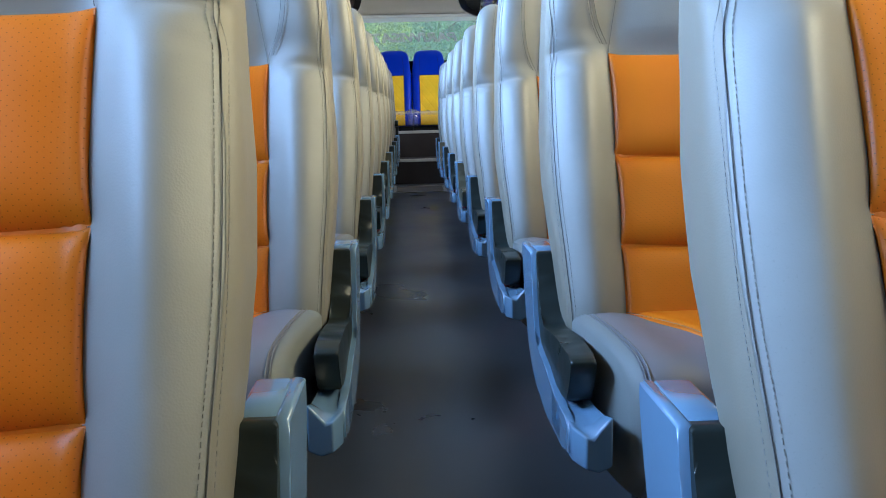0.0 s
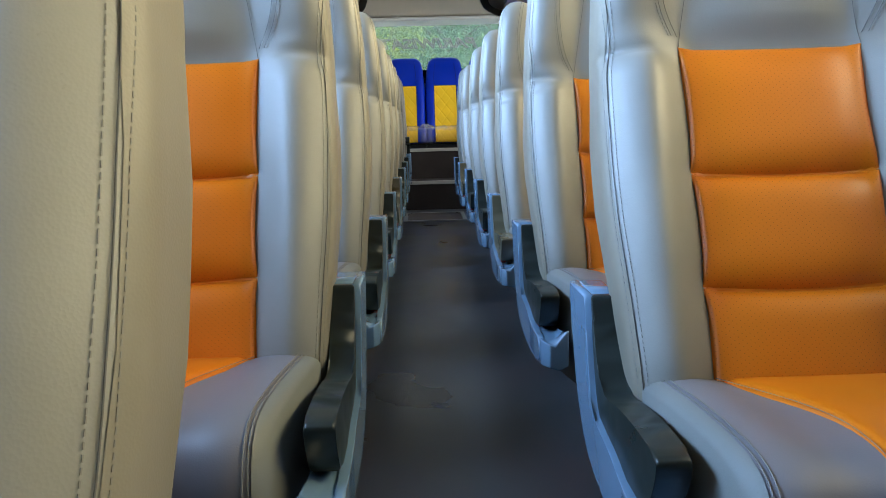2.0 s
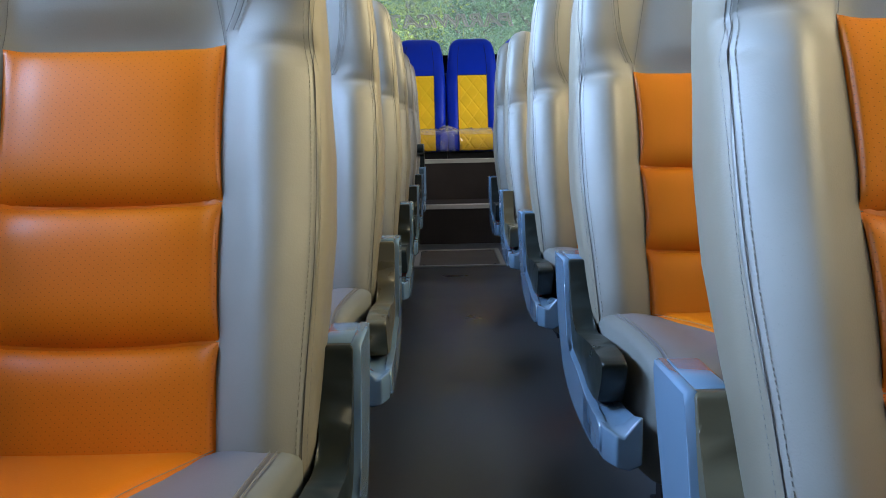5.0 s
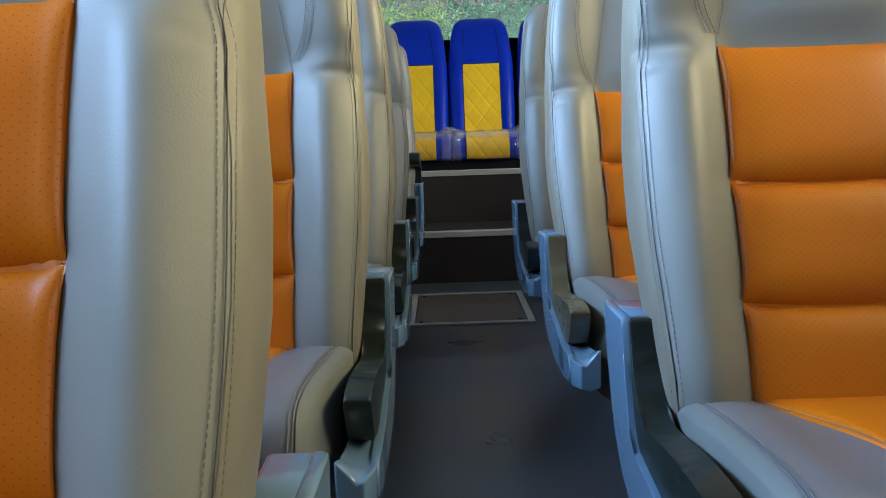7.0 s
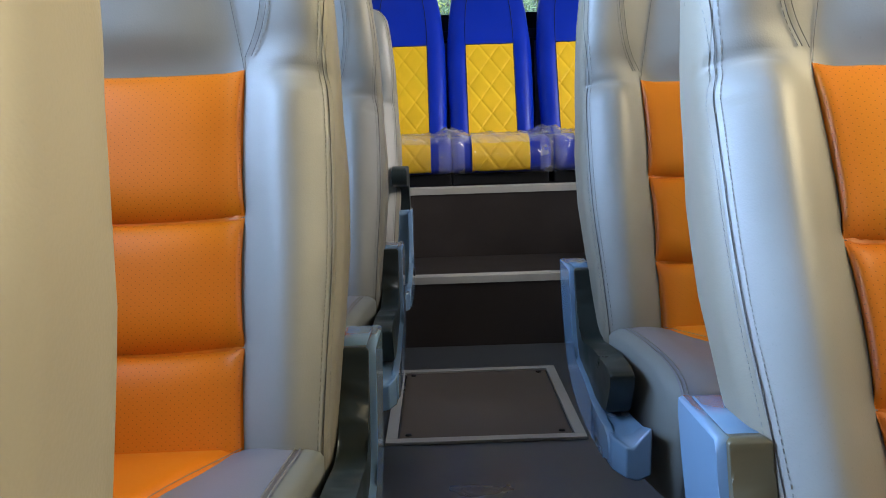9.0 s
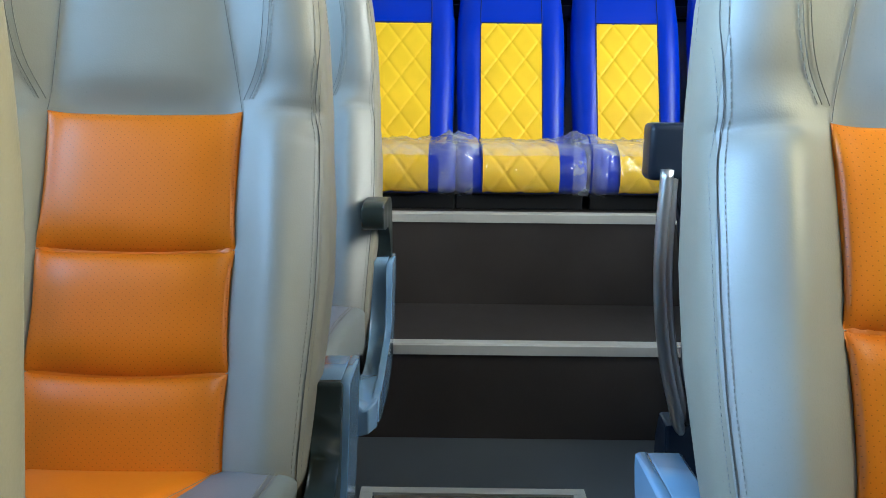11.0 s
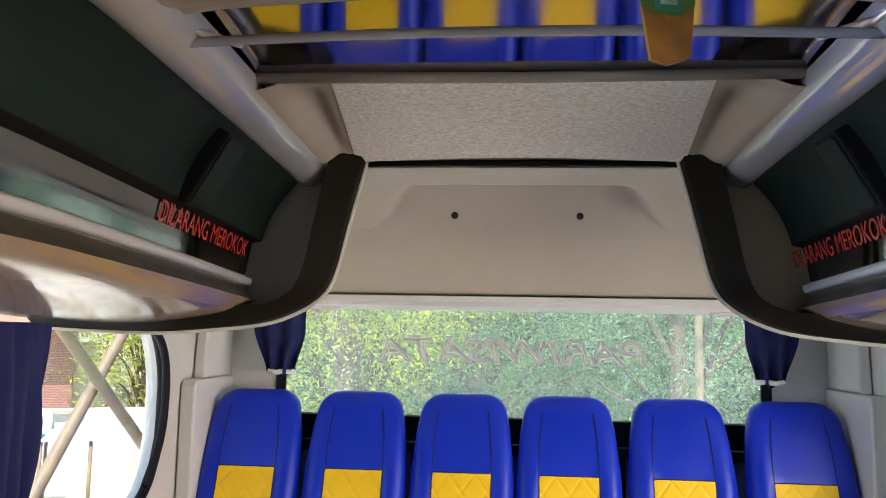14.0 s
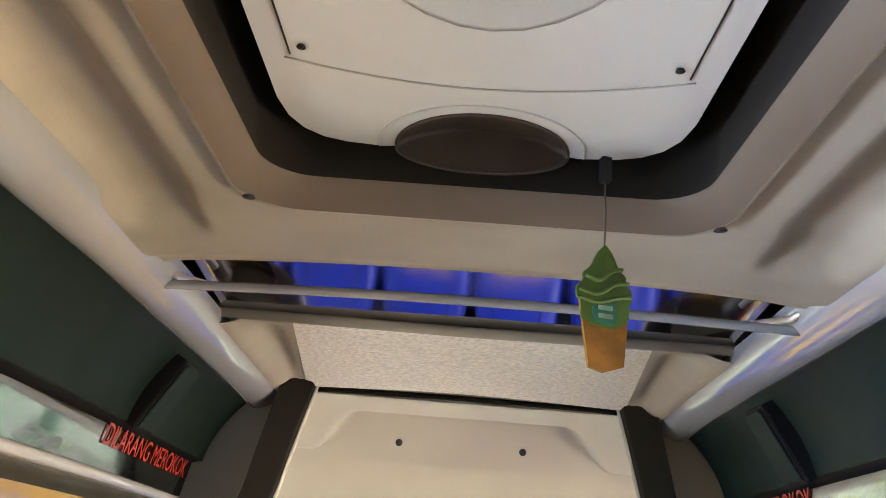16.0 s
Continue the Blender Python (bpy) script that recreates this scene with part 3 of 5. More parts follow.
def rail_mesh(x0, x1):
    bm = bmesh.new()
    box_bm(bm, (x0, -0.22, 0.172), (x1, -0.18, 0.212), 0.004)
    box_bm(bm, (x0, 0.02, 0.172), (x1, 0.06, 0.222), 0.004)
    return bm_mesh("seat_rail", bm, False)


SEAT_CUSHION = drawn_in(cushion_mesh())
CUSHION_PANEL = drawn_in(cushion_panel_mesh())


def seam_meshes():
    dark, thread = [], {-1: [], 1: []}
    for s in (-1, 1):
        dark.append(loft(seam_line([(s * x, z) for z, x in HEAD_SEAM], 0.0004)))
        edge = [(s * 0.208, 0.34), (s * 0.222, 0.55), (s * 0.221, 0.74), (s * 0.214, 0.80), (s * 0.220, 0.88), (s * 0.213, 0.96), (s * 0.199, 1.02), (s * 0.175, 1.052)]
        dark.append(loft(seam_line(edge, 0.0006)))
        for shift in (-0.005, 0.004):
            thread[s].append(stitches([on_back(x + s * shift, z, 0.0014) for x, z in spline(edge, 10)]))
        wing = [(s * 0.128, 0.81), (s * 0.150, 0.86), (s * 0.158, 0.94), (s * 0.146, 1.02), (s * 0.136, 1.056)]
        for shift in (-0.004, 0.004):
            dark.append(loft(seam_line([(x + s * shift, z) for x, z in wing], 0.0005)))
        thread[s].append(stitches([on_back(x + s * 0.008, z, 0.0014) for x, z in spline(wing, 8)]))
    return joined("seam", dark), [joined("stitching", [run], False) for k in (-1, 1) for run in thread[k]]


def side_panel_mesh(s):
    """The side of a backrest behind the stitched edge, beige from yellow light in its colour."""
    rings = []
    for z in BACK_LEVELS[1:-8]:
        half, thick, mid = back_shape(z)
        ring = []
        for k in range(-8, 18):
            c, sn = math.cos(2 * math.pi * k / 120), math.sin(2 * math.pi * k / 120)
            x = half * abs(c) ** 0.5
            y = math.copysign(abs(sn) ** 0.5, sn)
            yy = mid + (thick + 0.0004) * y
            if y < 0:
                yy -= back_bump(s * x, z) * math.sqrt(-y)
            ring.append((s * (x + 0.0007), yy, z + top_lift(x, z)))
        rings.append(ring)
    return loft_mesh("side_panel", rings, close=False, caps=False)


def cushion_seams():
    parts = []
    for s in (-1, 1):
        for x, r in ((0.125, 0.0004), (0.182, 0.0008), (0.188, 0.0008)):
            edge = max(0.0, (x / CUSHION_HALF - 0.80) / 0.20)
            ring = cushion_ring(s * x, 0.0016, 1 - 0.16 * (1 - math.sqrt(max(0, 1 - edge**2))))[4:-14]
            if x < 0.15:
                ring = [(px * panel_taper(y), y, z) for px, y, z in ring]
            parts.append(loft(tube(ring, r, 5)))
    return joined("cushion_seam", parts)


CUSHION_SEAM = drawn_in(cushion_seams())
MAKES = []
for VARIANT in range(4):
    dark_seams, thread_runs = seam_meshes()
    MAKES.append((stretched(backrest_mesh()), [stretched(back_panel_mesh(a, b)) for a, b in PADS], stretched(back_panel_mesh(0.334, 0.7965, 0.0060, 0.0007)), {s: stretched(side_panel_mesh(s)) for s in (-1, 1)}, stretched(dark_seams), [stretched(me) for me in thread_runs]))


def cushion_side_mesh(s):
    rings = []
    for x, edge in ((0.1915, 0.60), (0.1995, 0.8), (0.2060, 0.95), (0.2095, 1.0)):
        rings.append([(p[0], p[1], p[2]) for p in cushion_ring(s * x, 0.0016, 1 - 0.16 * (1 - math.sqrt(max(0, 1 - edge**2))))])
    mid = [(s * 0.211, CUSHION_MID[0] + (p[1] - CUSHION_MID[0]) * 0.2, CUSHION_MID[1] + (p[2] - CUSHION_MID[1]) * 0.2) for p in rings[-1]]
    return loft_mesh("cushion_side", rings + [mid], caps=False)


CUSHION_SIDE = {s: drawn_in(cushion_side_mesh(s)) for s in (-1, 1)}
SEAT_X = {-1: (0.414, 0.880), 1: (0.410, 0.876)}  # middles of the aisle and the window seat from the bus's middle line
ARM_X = 0.150


def seat_pair(s, at, arm_shift, recline, pad_material, label, up=False):
    """Two seats on one frame; s is the side of the aisle."""
    pair = thing("bus_seat", at, label, "seat", "rows of bus seats")
    for n, x in enumerate(SEAT_X[s]):
        m = Matrix.Translation((s * x, 0, 0))
        leaned = Matrix.Translation((s * x, 0, PIVOT_HEIGHT)) @ pose(0, 0, 0, -recline) @ Matrix.Translation((0, 0, -PIVOT_HEIGHT))
        shape, pads, backing, sides, seam, threads = MAKES[(round(at.translation.y * 7) + n + (s > 0)) % 4]
        back = put("backrest", shape, GREY, pair, "grey leather backrest with raised side bolsters", leaned)
        put("panel_backing", backing, ORANGE_PLAIN, back, "orange leather panel")
        for me in pads:
            put("panel_pad", me, ORANGE, back, "perforated orange leather pad")
        put("seam", seam, SEAM, back)
        for me in threads:
            put("stitching", me, STITCH, back)
        for k in (-1, 1):
            put("side_panel", sides[k], SIDE_YELLOW_LIT, back, "grey leather side")
        seat = put("seat_cushion", SEAT_CUSHION, CUSHION_SHADED, pair, "grey leather seat cushion, mauve shade in its colour", m)
        put("cushion_panel", CUSHION_PANEL, ORANGE_PLAIN, seat, "orange leather middle")
        put("cushion_seam", CUSHION_SEAM, STITCH, seat)
        for k in (-1, 1):
            put("cushion_side", CUSHION_SIDE[k], CUSHION_SIDE_GREY, seat, "grey leather side")
    m = Matrix.Translation((s * ARM_X, arm_shift, 0))
    shell = put("armrest_shell", ARM_SHELL[s], SHELL, pair, "glossy blue-grey plastic armrest shell", m)
    if up:
        put("pivot_hole", PIVOT, BLACK, shell, "dark round pivot hole", Matrix.Translation((0.0, -0.13, 0.30)))
        put("armrest_pad", ARM_UP[s], PAD, pair, "dark armrest pad folded up", m)
    else:
        put("armrest_pad", (ARM_OLIVE if pad_material is OLIVE else ARM_DOWN)[s], pad_material, pair, "worn olive armrest pad" if pad_material is OLIVE else "dark green-grey armrest pad", m)
        put("release_button", BUTTON[s], RED, shell, "small red plastic button")
    for me in LEGS[s]:
        put("leg", me, STEEL, pair)
    put("seat_rail", RAILS[s], STEEL, pair)
    return pair


ARM_SHELL = {s: arm_shell_mesh(s) for s in (-1, 1)}
ARM_DOWN = {s: arm_pad_mesh(s, ARM_PAD) for s in (-1, 1)}
ARM_OLIVE = {s: arm_pad_mesh(s, ARM_PAD) for s in (-1, 1)}
ARM_UP = {s: arm_pad_mesh(s, ARM_PAD_UP) for s in (-1, 1)}
BUTTON = {s: box_mesh("release_button", (min(s * 0.012, s * 0.028), -0.318, 0.288), (max(s * 0.012, s * 0.028), -0.292, 0.308), 0.003) for s in (-1, 1)}
bm = bmesh.new()
bmesh.ops.create_cone(bm, cap_ends=True, segments=14, radius1=0.013, radius2=0.013, depth=0.006, matrix=Matrix.Rotation(radians(90), 4, "Y"))
PIVOT = bm_mesh("pivot_hole", bm)
LEGS = {s: (leg_mesh(s * 0.34), leg_mesh(s * 0.98)) for s in (-1, 1)}
RAILS = {s: rail_mesh(min(s * 0.29, s * 1.13), max(s * 0.29, s * 1.13)) for s in (-1, 1)}

# where each pair stands, how far behind that its armrest ends, and its recline in degrees
RIGHT_ROWS = [(0.462, 0.17, 19), (1.217, 0.17, 19), (1.972, 0.177, 18.6), (2.724, 0.178, 22), (3.485, 0.176, 21), (4.235, 0.185, 20), (4.990, 0.14, 20), (5.741, 0.140, 19.2), (6.519, 0.120, 26), (7.235, 0.175, 20)]
LEFT_ROWS = [(0.49, 0.16, 18), (1.27, 0.16, 18), (2.062, 0.170, 18.7), (2.885, 0.140, 18.2), (3.646, 0.195, 17), (4.440, 0.16, 18), (5.259, 0.138, 17.5), (6.041, 0.165, 16), (6.780, 0.168, 17), (7.556, 0.145, 20.8)]
for n, (y, shift, recline) in enumerate(RIGHT_ROWS):
    seat_pair(1, Matrix.Translation((0.004 * (n == 9), y, 0)), shift, recline, OLIVE if n in (5, 8) else PAD, "pair of grey and orange leather bus seats bolted to dark floor")
for n, (y, shift, recline) in enumerate(LEFT_ROWS):
    seat_pair(-1, Matrix.Translation((0, y, 0)), shift, recline, OLIVE if n == 6 else PAD, "pair of grey and orange leather bus seats bolted to dark floor")
seat_pair(-1, Matrix.Translation((0, 8.30, 0)), 0.12, 18.5, PAD, "pair of grey and orange bus seats beside the rear steps", up=True)


# ---------------------------------------------------------------- the bus body
FRONT, REAR, HALF = -2.7, 9.86, 1.205


def structure(name, me, material, label, category, parent=None):
    return tagged(put(name, me, material, parent), label, category, "", "structure")


def slab(name, lo, hi, material, label, category, bevel=0.0):
    return structure(name, box_mesh(name, lo, hi, bevel), material, label, category)


slab("floor", (-HALF, FRONT, -0.05), (HALF, 8.53, 0.0), FLOOR, "worn dark grey rubber bus floor", "floor")
# Lower part of the unseen wall added across the front.
slab("wall_front", (-HALF, FRONT - 0.06, 0.0), (HALF, FRONT, 0.68), WALL_CLOTH, "foot of the unseen wall added at the front", "wall")
for s, name in ((-1, "wall_left"), (1, "wall_right")):
    x0, x1 = sorted((s * HALF, s * (HALF + 0.06)))
    wall = slab(name, (x0, FRONT - 0.06, 0.0), (x1, REAR + 0.06, 0.80), WALL_CLOTH, "grey cloth side lining below the windows", "wall")
    structure("wall_upper", box_mesh("wall_upper", (x0, FRONT - 0.06, 1.575), (x1, REAR + 0.06, 2.25), 0), WALL, "pale grey side lining above the windows", "wall")
    for a, b in ((FRONT - 0.06, FRONT + 0.05), (-1.62, -1.56), (1.16, 1.24), (3.96, 4.04), (6.76, 6.84)):
        structure("pillar", box_mesh("pillar", (x0, a, 0.80), (x1, b, 1.575), 0), WALL, "pale grey window pillar", "pillar")

# rearmost side windows with rounded rear corners
def rounded_pane_wall(s, y0, y1, z0, z1, r):
    """Wall piece round the rounded rear end of a side window, from y0 back to y1."""
    arc = [(y0, z0)]
    edge = []
    for k in range(13):
        a = -math.pi / 2 + math.pi / 2 * k / 12
        edge.append((y1 - r[0] + r[0] * math.cos(a), z0 + r[1] + r[1] * math.sin(a)))
    for k in range(13):
        a = math.pi / 2 * k / 12
        edge.append((y1 - r[0] + r[0] * math.cos(a), z1 - r[1] + r[1] * math.sin(a)))
    return [(y0, z0)] + edge + [(y0, z1)]


def holed_wall(name, s, outline, y_end, z0, z1, thick):
    """Wall between an opening's outline and a straight rear edge."""
    verts, faces = [], []
    n = len(outline)
    for x in (s * HALF, s * (HALF + thick)):
        for y, z in outline:
            verts.append((x, y, z))
        for y, z in outline:
            verts.append((x, y_end if z0 < z < z1 else y_end, min(z1, max(z0, z))))
    for layer in (0, 2 * n):
        for i in range(n - 1):
            faces.append((layer + i, layer + i + 1, layer + n + i + 1, layer + n + i))
    for i in range(n - 1):
        faces.append((i, i + 1, 2 * n + i + 1, 2 * n + i))
    return mesh_of(name, verts, faces, False)


PANE = rounded_pane_wall(1, 8.4, 9.31, 0.98, 1.585, (0.20, 0.27))
for s in (-1, 1):
    structure("rear_side_wall", holed_wall("rear_side_wall", s, PANE[1:-1], REAR + 0.06, 0.80, 1.575, 0.06), WALL, "pale grey rear corner lining round the window", "wall")
    x0, x1 = sorted((s * HALF, s * (HALF + 0.06)))
    structure("sill_wall", box_mesh("sill_wall", (x0, 6.84, 0.80), (x1, REAR + 0.06, 0.98), 0), WALL, "pale grey lining below the rear side window", "wall")
    ring = [(s * (HALF + 0.004), y, z) for y, z in spline(PANE, 2)]
    structure("window_seal", loft_mesh("window_seal", tube(ring, 0.016, 8)), RUBBER, "black rubber window seal", "window seal")
    for y0, y1 in ((FRONT + 0.05, -1.62), (-1.56, 1.16), (1.24, 3.96), (4.04, 6.76), (6.84, 9.36)):
        pane = structure("window_pane", box_mesh("window_pane", (min(s * 1.24, s * 1.246), y0, 0.80), (max(s * 1.24, s * 1.246), y1, 1.60), 0), TINTED if y1 < 7 else GLASS, "dark tinted side window pane" if y1 < 7 else "clear side window pane", "window")
        pane.visible_shadow = y1 < 7

# Unseen wall, added so that no light enters from the front.
slab("front_light_block", (-HALF, FRONT - 0.06, 0.68), (HALF, FRONT, 2.25), WALL_CLOTH, "unseen grey wall added to close the front", "wall")

# steps up to the rear bench
slab("step_lower", (-HALF, 8.53, -0.05), (HALF, 8.925, 0.235), RISER, "dark brown lower rear step", "step", 0.003)
slab("step_upper", (-HALF, 8.925, -0.05), (HALF, REAR, 0.492), RISER, "dark brown platform under the rear bench", "step", 0.003)
for y, z in ((8.53, 0.235), (8.925, 0.492)):
    bm = bmesh.new()
    slab_bm(bm, [(y - 0.006, z - 0.022), (y - 0.006, z + 0.001), (y - 0.001, z + 0.005), (y + 0.028, z + 0.005), (y + 0.028, z + 0.001), (y - 0.002, z + 0.001), (y - 0.002, z - 0.022)], -HALF, HALF, 0)
    structure("step_trim", bm_mesh("step_trim", bm, False), ALU, "dull aluminium step edging", "trim")

# floor hatch with its pale metal frame
hatch = thing("floor_hatch", Matrix.Translation((0.022, 7.98, 0)) @ Matrix.Diagonal((1.04, 1, 1, 1)), "brown floor hatch in a pale aluminium frame", "floor hatch")
put("hatch_panel", box_mesh("hatch_panel", (-0.195, -0.245, 0.0005), (0.195, 0.25, 0.005), 0.001), HATCH, hatch, "brown hatch panel")
for lo, hi in (((-0.225, -0.275, 0.0005), (0.225, -0.250, 0.008)), ((-0.225, 0.255, 0.0005), (0.225, 0.28, 0.008)), ((-0.225, -0.250, 0.0005), (-0.20, 0.255, 0.008)), ((0.20, -0.250, 0.0005), (0.225, 0.255, 0.008))):
    put("hatch_frame", box_mesh("hatch_frame", lo, hi, 0.001), ALU, hatch)
screw_bm = bmesh.new()
bmesh.ops.create_cone(screw_bm, cap_ends=True, segments=10, radius1=0.008, radius2=0.006, depth=0.003)
SCREW = bm_mesh("screw", screw_bm)
for x in (-0.175, 0.175):
    for y in (-0.225, 0.23):
        put("screw", SCREW, STEEL, hatch, "", Matrix.Translation((x, y, 0.0065)))

# ---------------------------------------------------------------- ceiling
CEIL = 1.985


def droop(y):
    """How far the racks and the ceiling's edges sink towards the rear."""
    return 0.035 * max(0.0, (y - 7.5) / 1.05) ** 1.3


def ceiling_height(x, y):
    """The moulded lining: beams, long channels and the rise to the hatch."""
    xx = abs(x + 0.02)
    z = CEIL - 0.018 * (xx / 0.5) ** 2
    z -= 0.012 * smooth(7.40, 7.47, y) * (1 - smooth(7.61, 7.66, y))     # cross beam before the mirror strip
    channel = smooth(0.345, 0.385, xx) * (1 - smooth(0.435, 0.478, xx)) * (1 - smooth(7.47, 7.56, y))
    z += 0.030 * channel
    z -= droop(y) * smooth(0.40, 0.47, xx)
    z += 0.016 * smooth(8.00, 8.10, y) * smooth(0.345 + 0.12 * (y - 8.0), 0.385 + 0.10 * (y - 8.0), xx) * (1 - smooth(0.41, 0.46, xx))
    return z


def hatch_gap(x, y):
    """Inside the roof hatch's opening, whose corners are rounded."""
    px, py = abs(x + 0.025), y
    half, end, r = 0.275, 7.42, 0.07
    if px > half or py > end or py < 6.35:
        return False
    if px > half - r and py > end - r:
        return math.hypot(px - half + r, py - end + r) < r
    return True


def ceiling_mesh():
    xs = [-0.56 + 1.06 * i / 108 for i in range(109)]
    ys = list(np.arange(FRONT, 6.2, 0.35)) + list(np.arange(6.3, 7.67, 0.010)) + [7.67]
    ys2 = [7.985] + list(np.arange(7.995, 8.635, 0.012)) + [8.64]
    verts, faces = [], []
    for rows in (ys, ys2):
        base = len(verts)
        for y in rows:
            for x in xs:
                verts.append((x, y, ceiling_height(x, y)))
        n = len(xs)
        for j in range(len(rows) - 1):
            for i in range(n - 1):
                if hatch_gap((xs[i] + xs[i + 1]) / 2, (rows[j] + rows[j + 1]) / 2):
                    continue
                a = base + j * n + i
                faces.append((a, a + n, a + n + 1, a + 1))
    return mesh_of("ceiling", verts, faces)


structure("ceiling", ceiling_mesh(), LINING, "beige moulded bus ceiling lining", "ceiling")
slab("roof", (-HALF - 0.06, FRONT - 0.06, 2.25), (HALF + 0.06, REAR + 0.06, 2.30), WALL, "roof shell above the ceiling", "roof")
slab("ceiling_rear", (-HALF, 8.65, 2.10), (HALF, REAR, 2.13), LINING, "beige lining above the rear bench", "ceiling")

# rounded wall of the hatch opening, going up to the white hatch
rim = []
for k in range(9):
    a = math.pi / 2 * k / 8
    rim.append((0.205 + 0.07 * math.sin(a), 7.35 + 0.07 * math.cos(a)))
line = [(-0.275, 6.35)] + [(-x, y) for x, y in sorted(rim, key=lambda p: p[1])] + [p for p in sorted(rim, key=lambda p: -p[1])] + [(0.275, 6.35)]
rings = []
for out, z in ((0.024, CEIL - 0.012), (0.020, CEIL - 0.019), (0.012, CEIL - 0.020), (-0.040, CEIL - 0.008), (-0.044, CEIL + 0.002), (-0.030, CEIL + 0.03), (-0.006, CEIL + 0.16)):
    ring = []
    for x, y in line:
        cx, cy = -0.0, 7.0
        d = math.hypot(x, y - cy)
        ring.append((-0.025 + x * (1 + out / max(0.2, d)), cy + (y - cy) * (1 + out / max(0.2, d)), z))
    rings.append(ring)
structure("hatch_well_wall", loft_mesh("hatch_well_wall", rings[4:], close=False, caps=False), WELL_SHADE, "brown inner wall of the roof hatch opening, shade in its colour", "ceiling trim")
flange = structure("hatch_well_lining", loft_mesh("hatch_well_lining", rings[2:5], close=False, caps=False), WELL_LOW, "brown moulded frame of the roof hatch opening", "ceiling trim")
for x in (-0.296, 0.252):
    put("screw", SCREW, HEADER, flange, "", Matrix.Translation((x, 7.402, CEIL - 0.0195)))
structure("hatch_well", loft_mesh("hatch_well", rings[:3], close=False, caps=False), LINING, "beige moulded rim of the roof hatch opening", "ceiling trim")


def hatch_panel():
    """White inner plate of the roof hatch with a half-round vent cut into its rear edge."""
    outer = [(-0.223, 6.4), (0.223, 6.4)]
    edge = [(0.223, 7.19), (0.223, 7.245), (0.217, 7.283), (0.204, 7.309), (0.184, 7.327), (0.158, 7.336), (0.115, 7.341)]
    vent = [(0.10 * math.cos(a), 7.338 - 0.085 * math.sin(a)) for a in (math.pi * k / 16 for k in range(17))]
    return outer + edge + vent + [(-x, y) for x, y in reversed(edge)]


roof_hatch = thing("roof_hatch", Matrix.Translation((-0.028, 0.045, CEIL + 0.05)), "white plastic roof hatch with a dark half-round vent", "roof hatch")
bm = bmesh.new()
lower = [bm.verts.new((x, y, 0)) for x, y in hatch_panel()]
upper = [bm.verts.new((x, y, 0.03)) for x, y in hatch_panel()]
fl = bm.faces.new(lower)
for i in range(len(lower)):
    bm.faces.new((lower[i], lower[(i + 1) % len(lower)], upper[(i + 1) % len(lower)], upper[i]))
fl.normal_update()
bmesh.ops.triangulate(bm, faces=[fl])
put("hatch_plate", bm_mesh("hatch_plate", bm, False), WHITE, roof_hatch, "white hatch plate")
arc = [(0.119 * math.cos(a), 7.338 - 0.102 * math.sin(a), -0.0005) for a in (math.pi * k / 20 for k in range(21))]
put("vent_rim", loft_mesh("vent_rim", tube(arc, 0.0018, 8)), WHITE, roof_hatch)
brim = [(0.10 * math.cos(a), 7.338 - (0.085 if math.sin(a) > 0 else 0.006) * math.sin(a), -0.001 + min(0.0, 0.024 * math.sin(a))) for a in (2 * math.pi * k / 40 for k in range(41))]
put("vent_brim", loft_mesh("vent_brim", tube(brim, 0.0022, 8)), VENT, roof_hatch, "brown vent edge")
rings = []
for r, z in ((0.10, 0.0), (0.094, 0.006), (0.07, 0.018), (0.03, 0.026), (0.002, 0.028)):
    rings.append([(r * math.cos(a), 7.338 - (0.85 if math.sin(a) > 0 else 0.06) * r * math.sin(a), z + min(0.0, 0.24 * r * math.sin(a))) for a in (2 * math.pi * k / 32 for k in range(32))])
put("vent_bowl", loft_mesh("vent_bowl", rings, caps=False), VENT, roof_hatch, "dark brown vent bowl")
bow = [(x, 7.202 - 0.9 * x * x, -0.001) for x in (-0.20 + 0.40 * k / 20 for k in range(21))]
put("plate_groove", loft_mesh("plate_groove", tube(bow, 0.0011, 6)), ALU, roof_hatch)
for x in (-0.195, 0.195):
    put("plate_groove", loft_mesh("plate_groove", tube([(x, 6.5, -0.001), (x, 7.0, -0.001), (x * 0.99, 7.16, -0.001)], 0.0010, 6)), STEEL, roof_hatch)
    put("screw", SCREW, STEEL, roof_hatch, "", Matrix.Translation((x * 0.92, 7.145, -0.002)) @ Matrix.Scale(0.6, 4))
disc = [[(0.15 * math.cos(a) * k, 6.86 + 0.24 * math.sin(a) * k, -0.004 - 0.010 * (1 - k * k)) for a in (2 * math.pi * j / 32 for j in range(32))] for k in (1.0, 0.97, 0.7, 0.3, 0.02)]
put("hatch_boss", loft_mesh("hatch_boss", disc), WALL, roof_hatch, "pale round boss")

# mirror strip across the ceiling, and the pole in front of it
strip = thing("mirror_strip", Matrix.Translation((-0.02, 7.828, CEIL + 0.012)) @ pose(0, 0, 0, -4, 0, 0), "dark tinted mirror strip across the bus ceiling", "mirror")
put("mirror_panel", box_mesh("mirror_panel", (-0.53, -0.160, 0.0), (0.53, 0.160, 0.006), 0.001), MIRROR, strip)
for y in (-0.160, 0.160):
    put("mirror_edge", loft_mesh("mirror_edge", tube([(-0.53, y, -0.006), (0, y, -0.010), (0.53, y, -0.006)], 0.010, 10)), LINING, strip)
pole = thing("grab_pole", Matrix.Translation((-0.02, 7.735, CEIL - 0.035)), "white enamelled pole across the ceiling mirror", "grab pole")
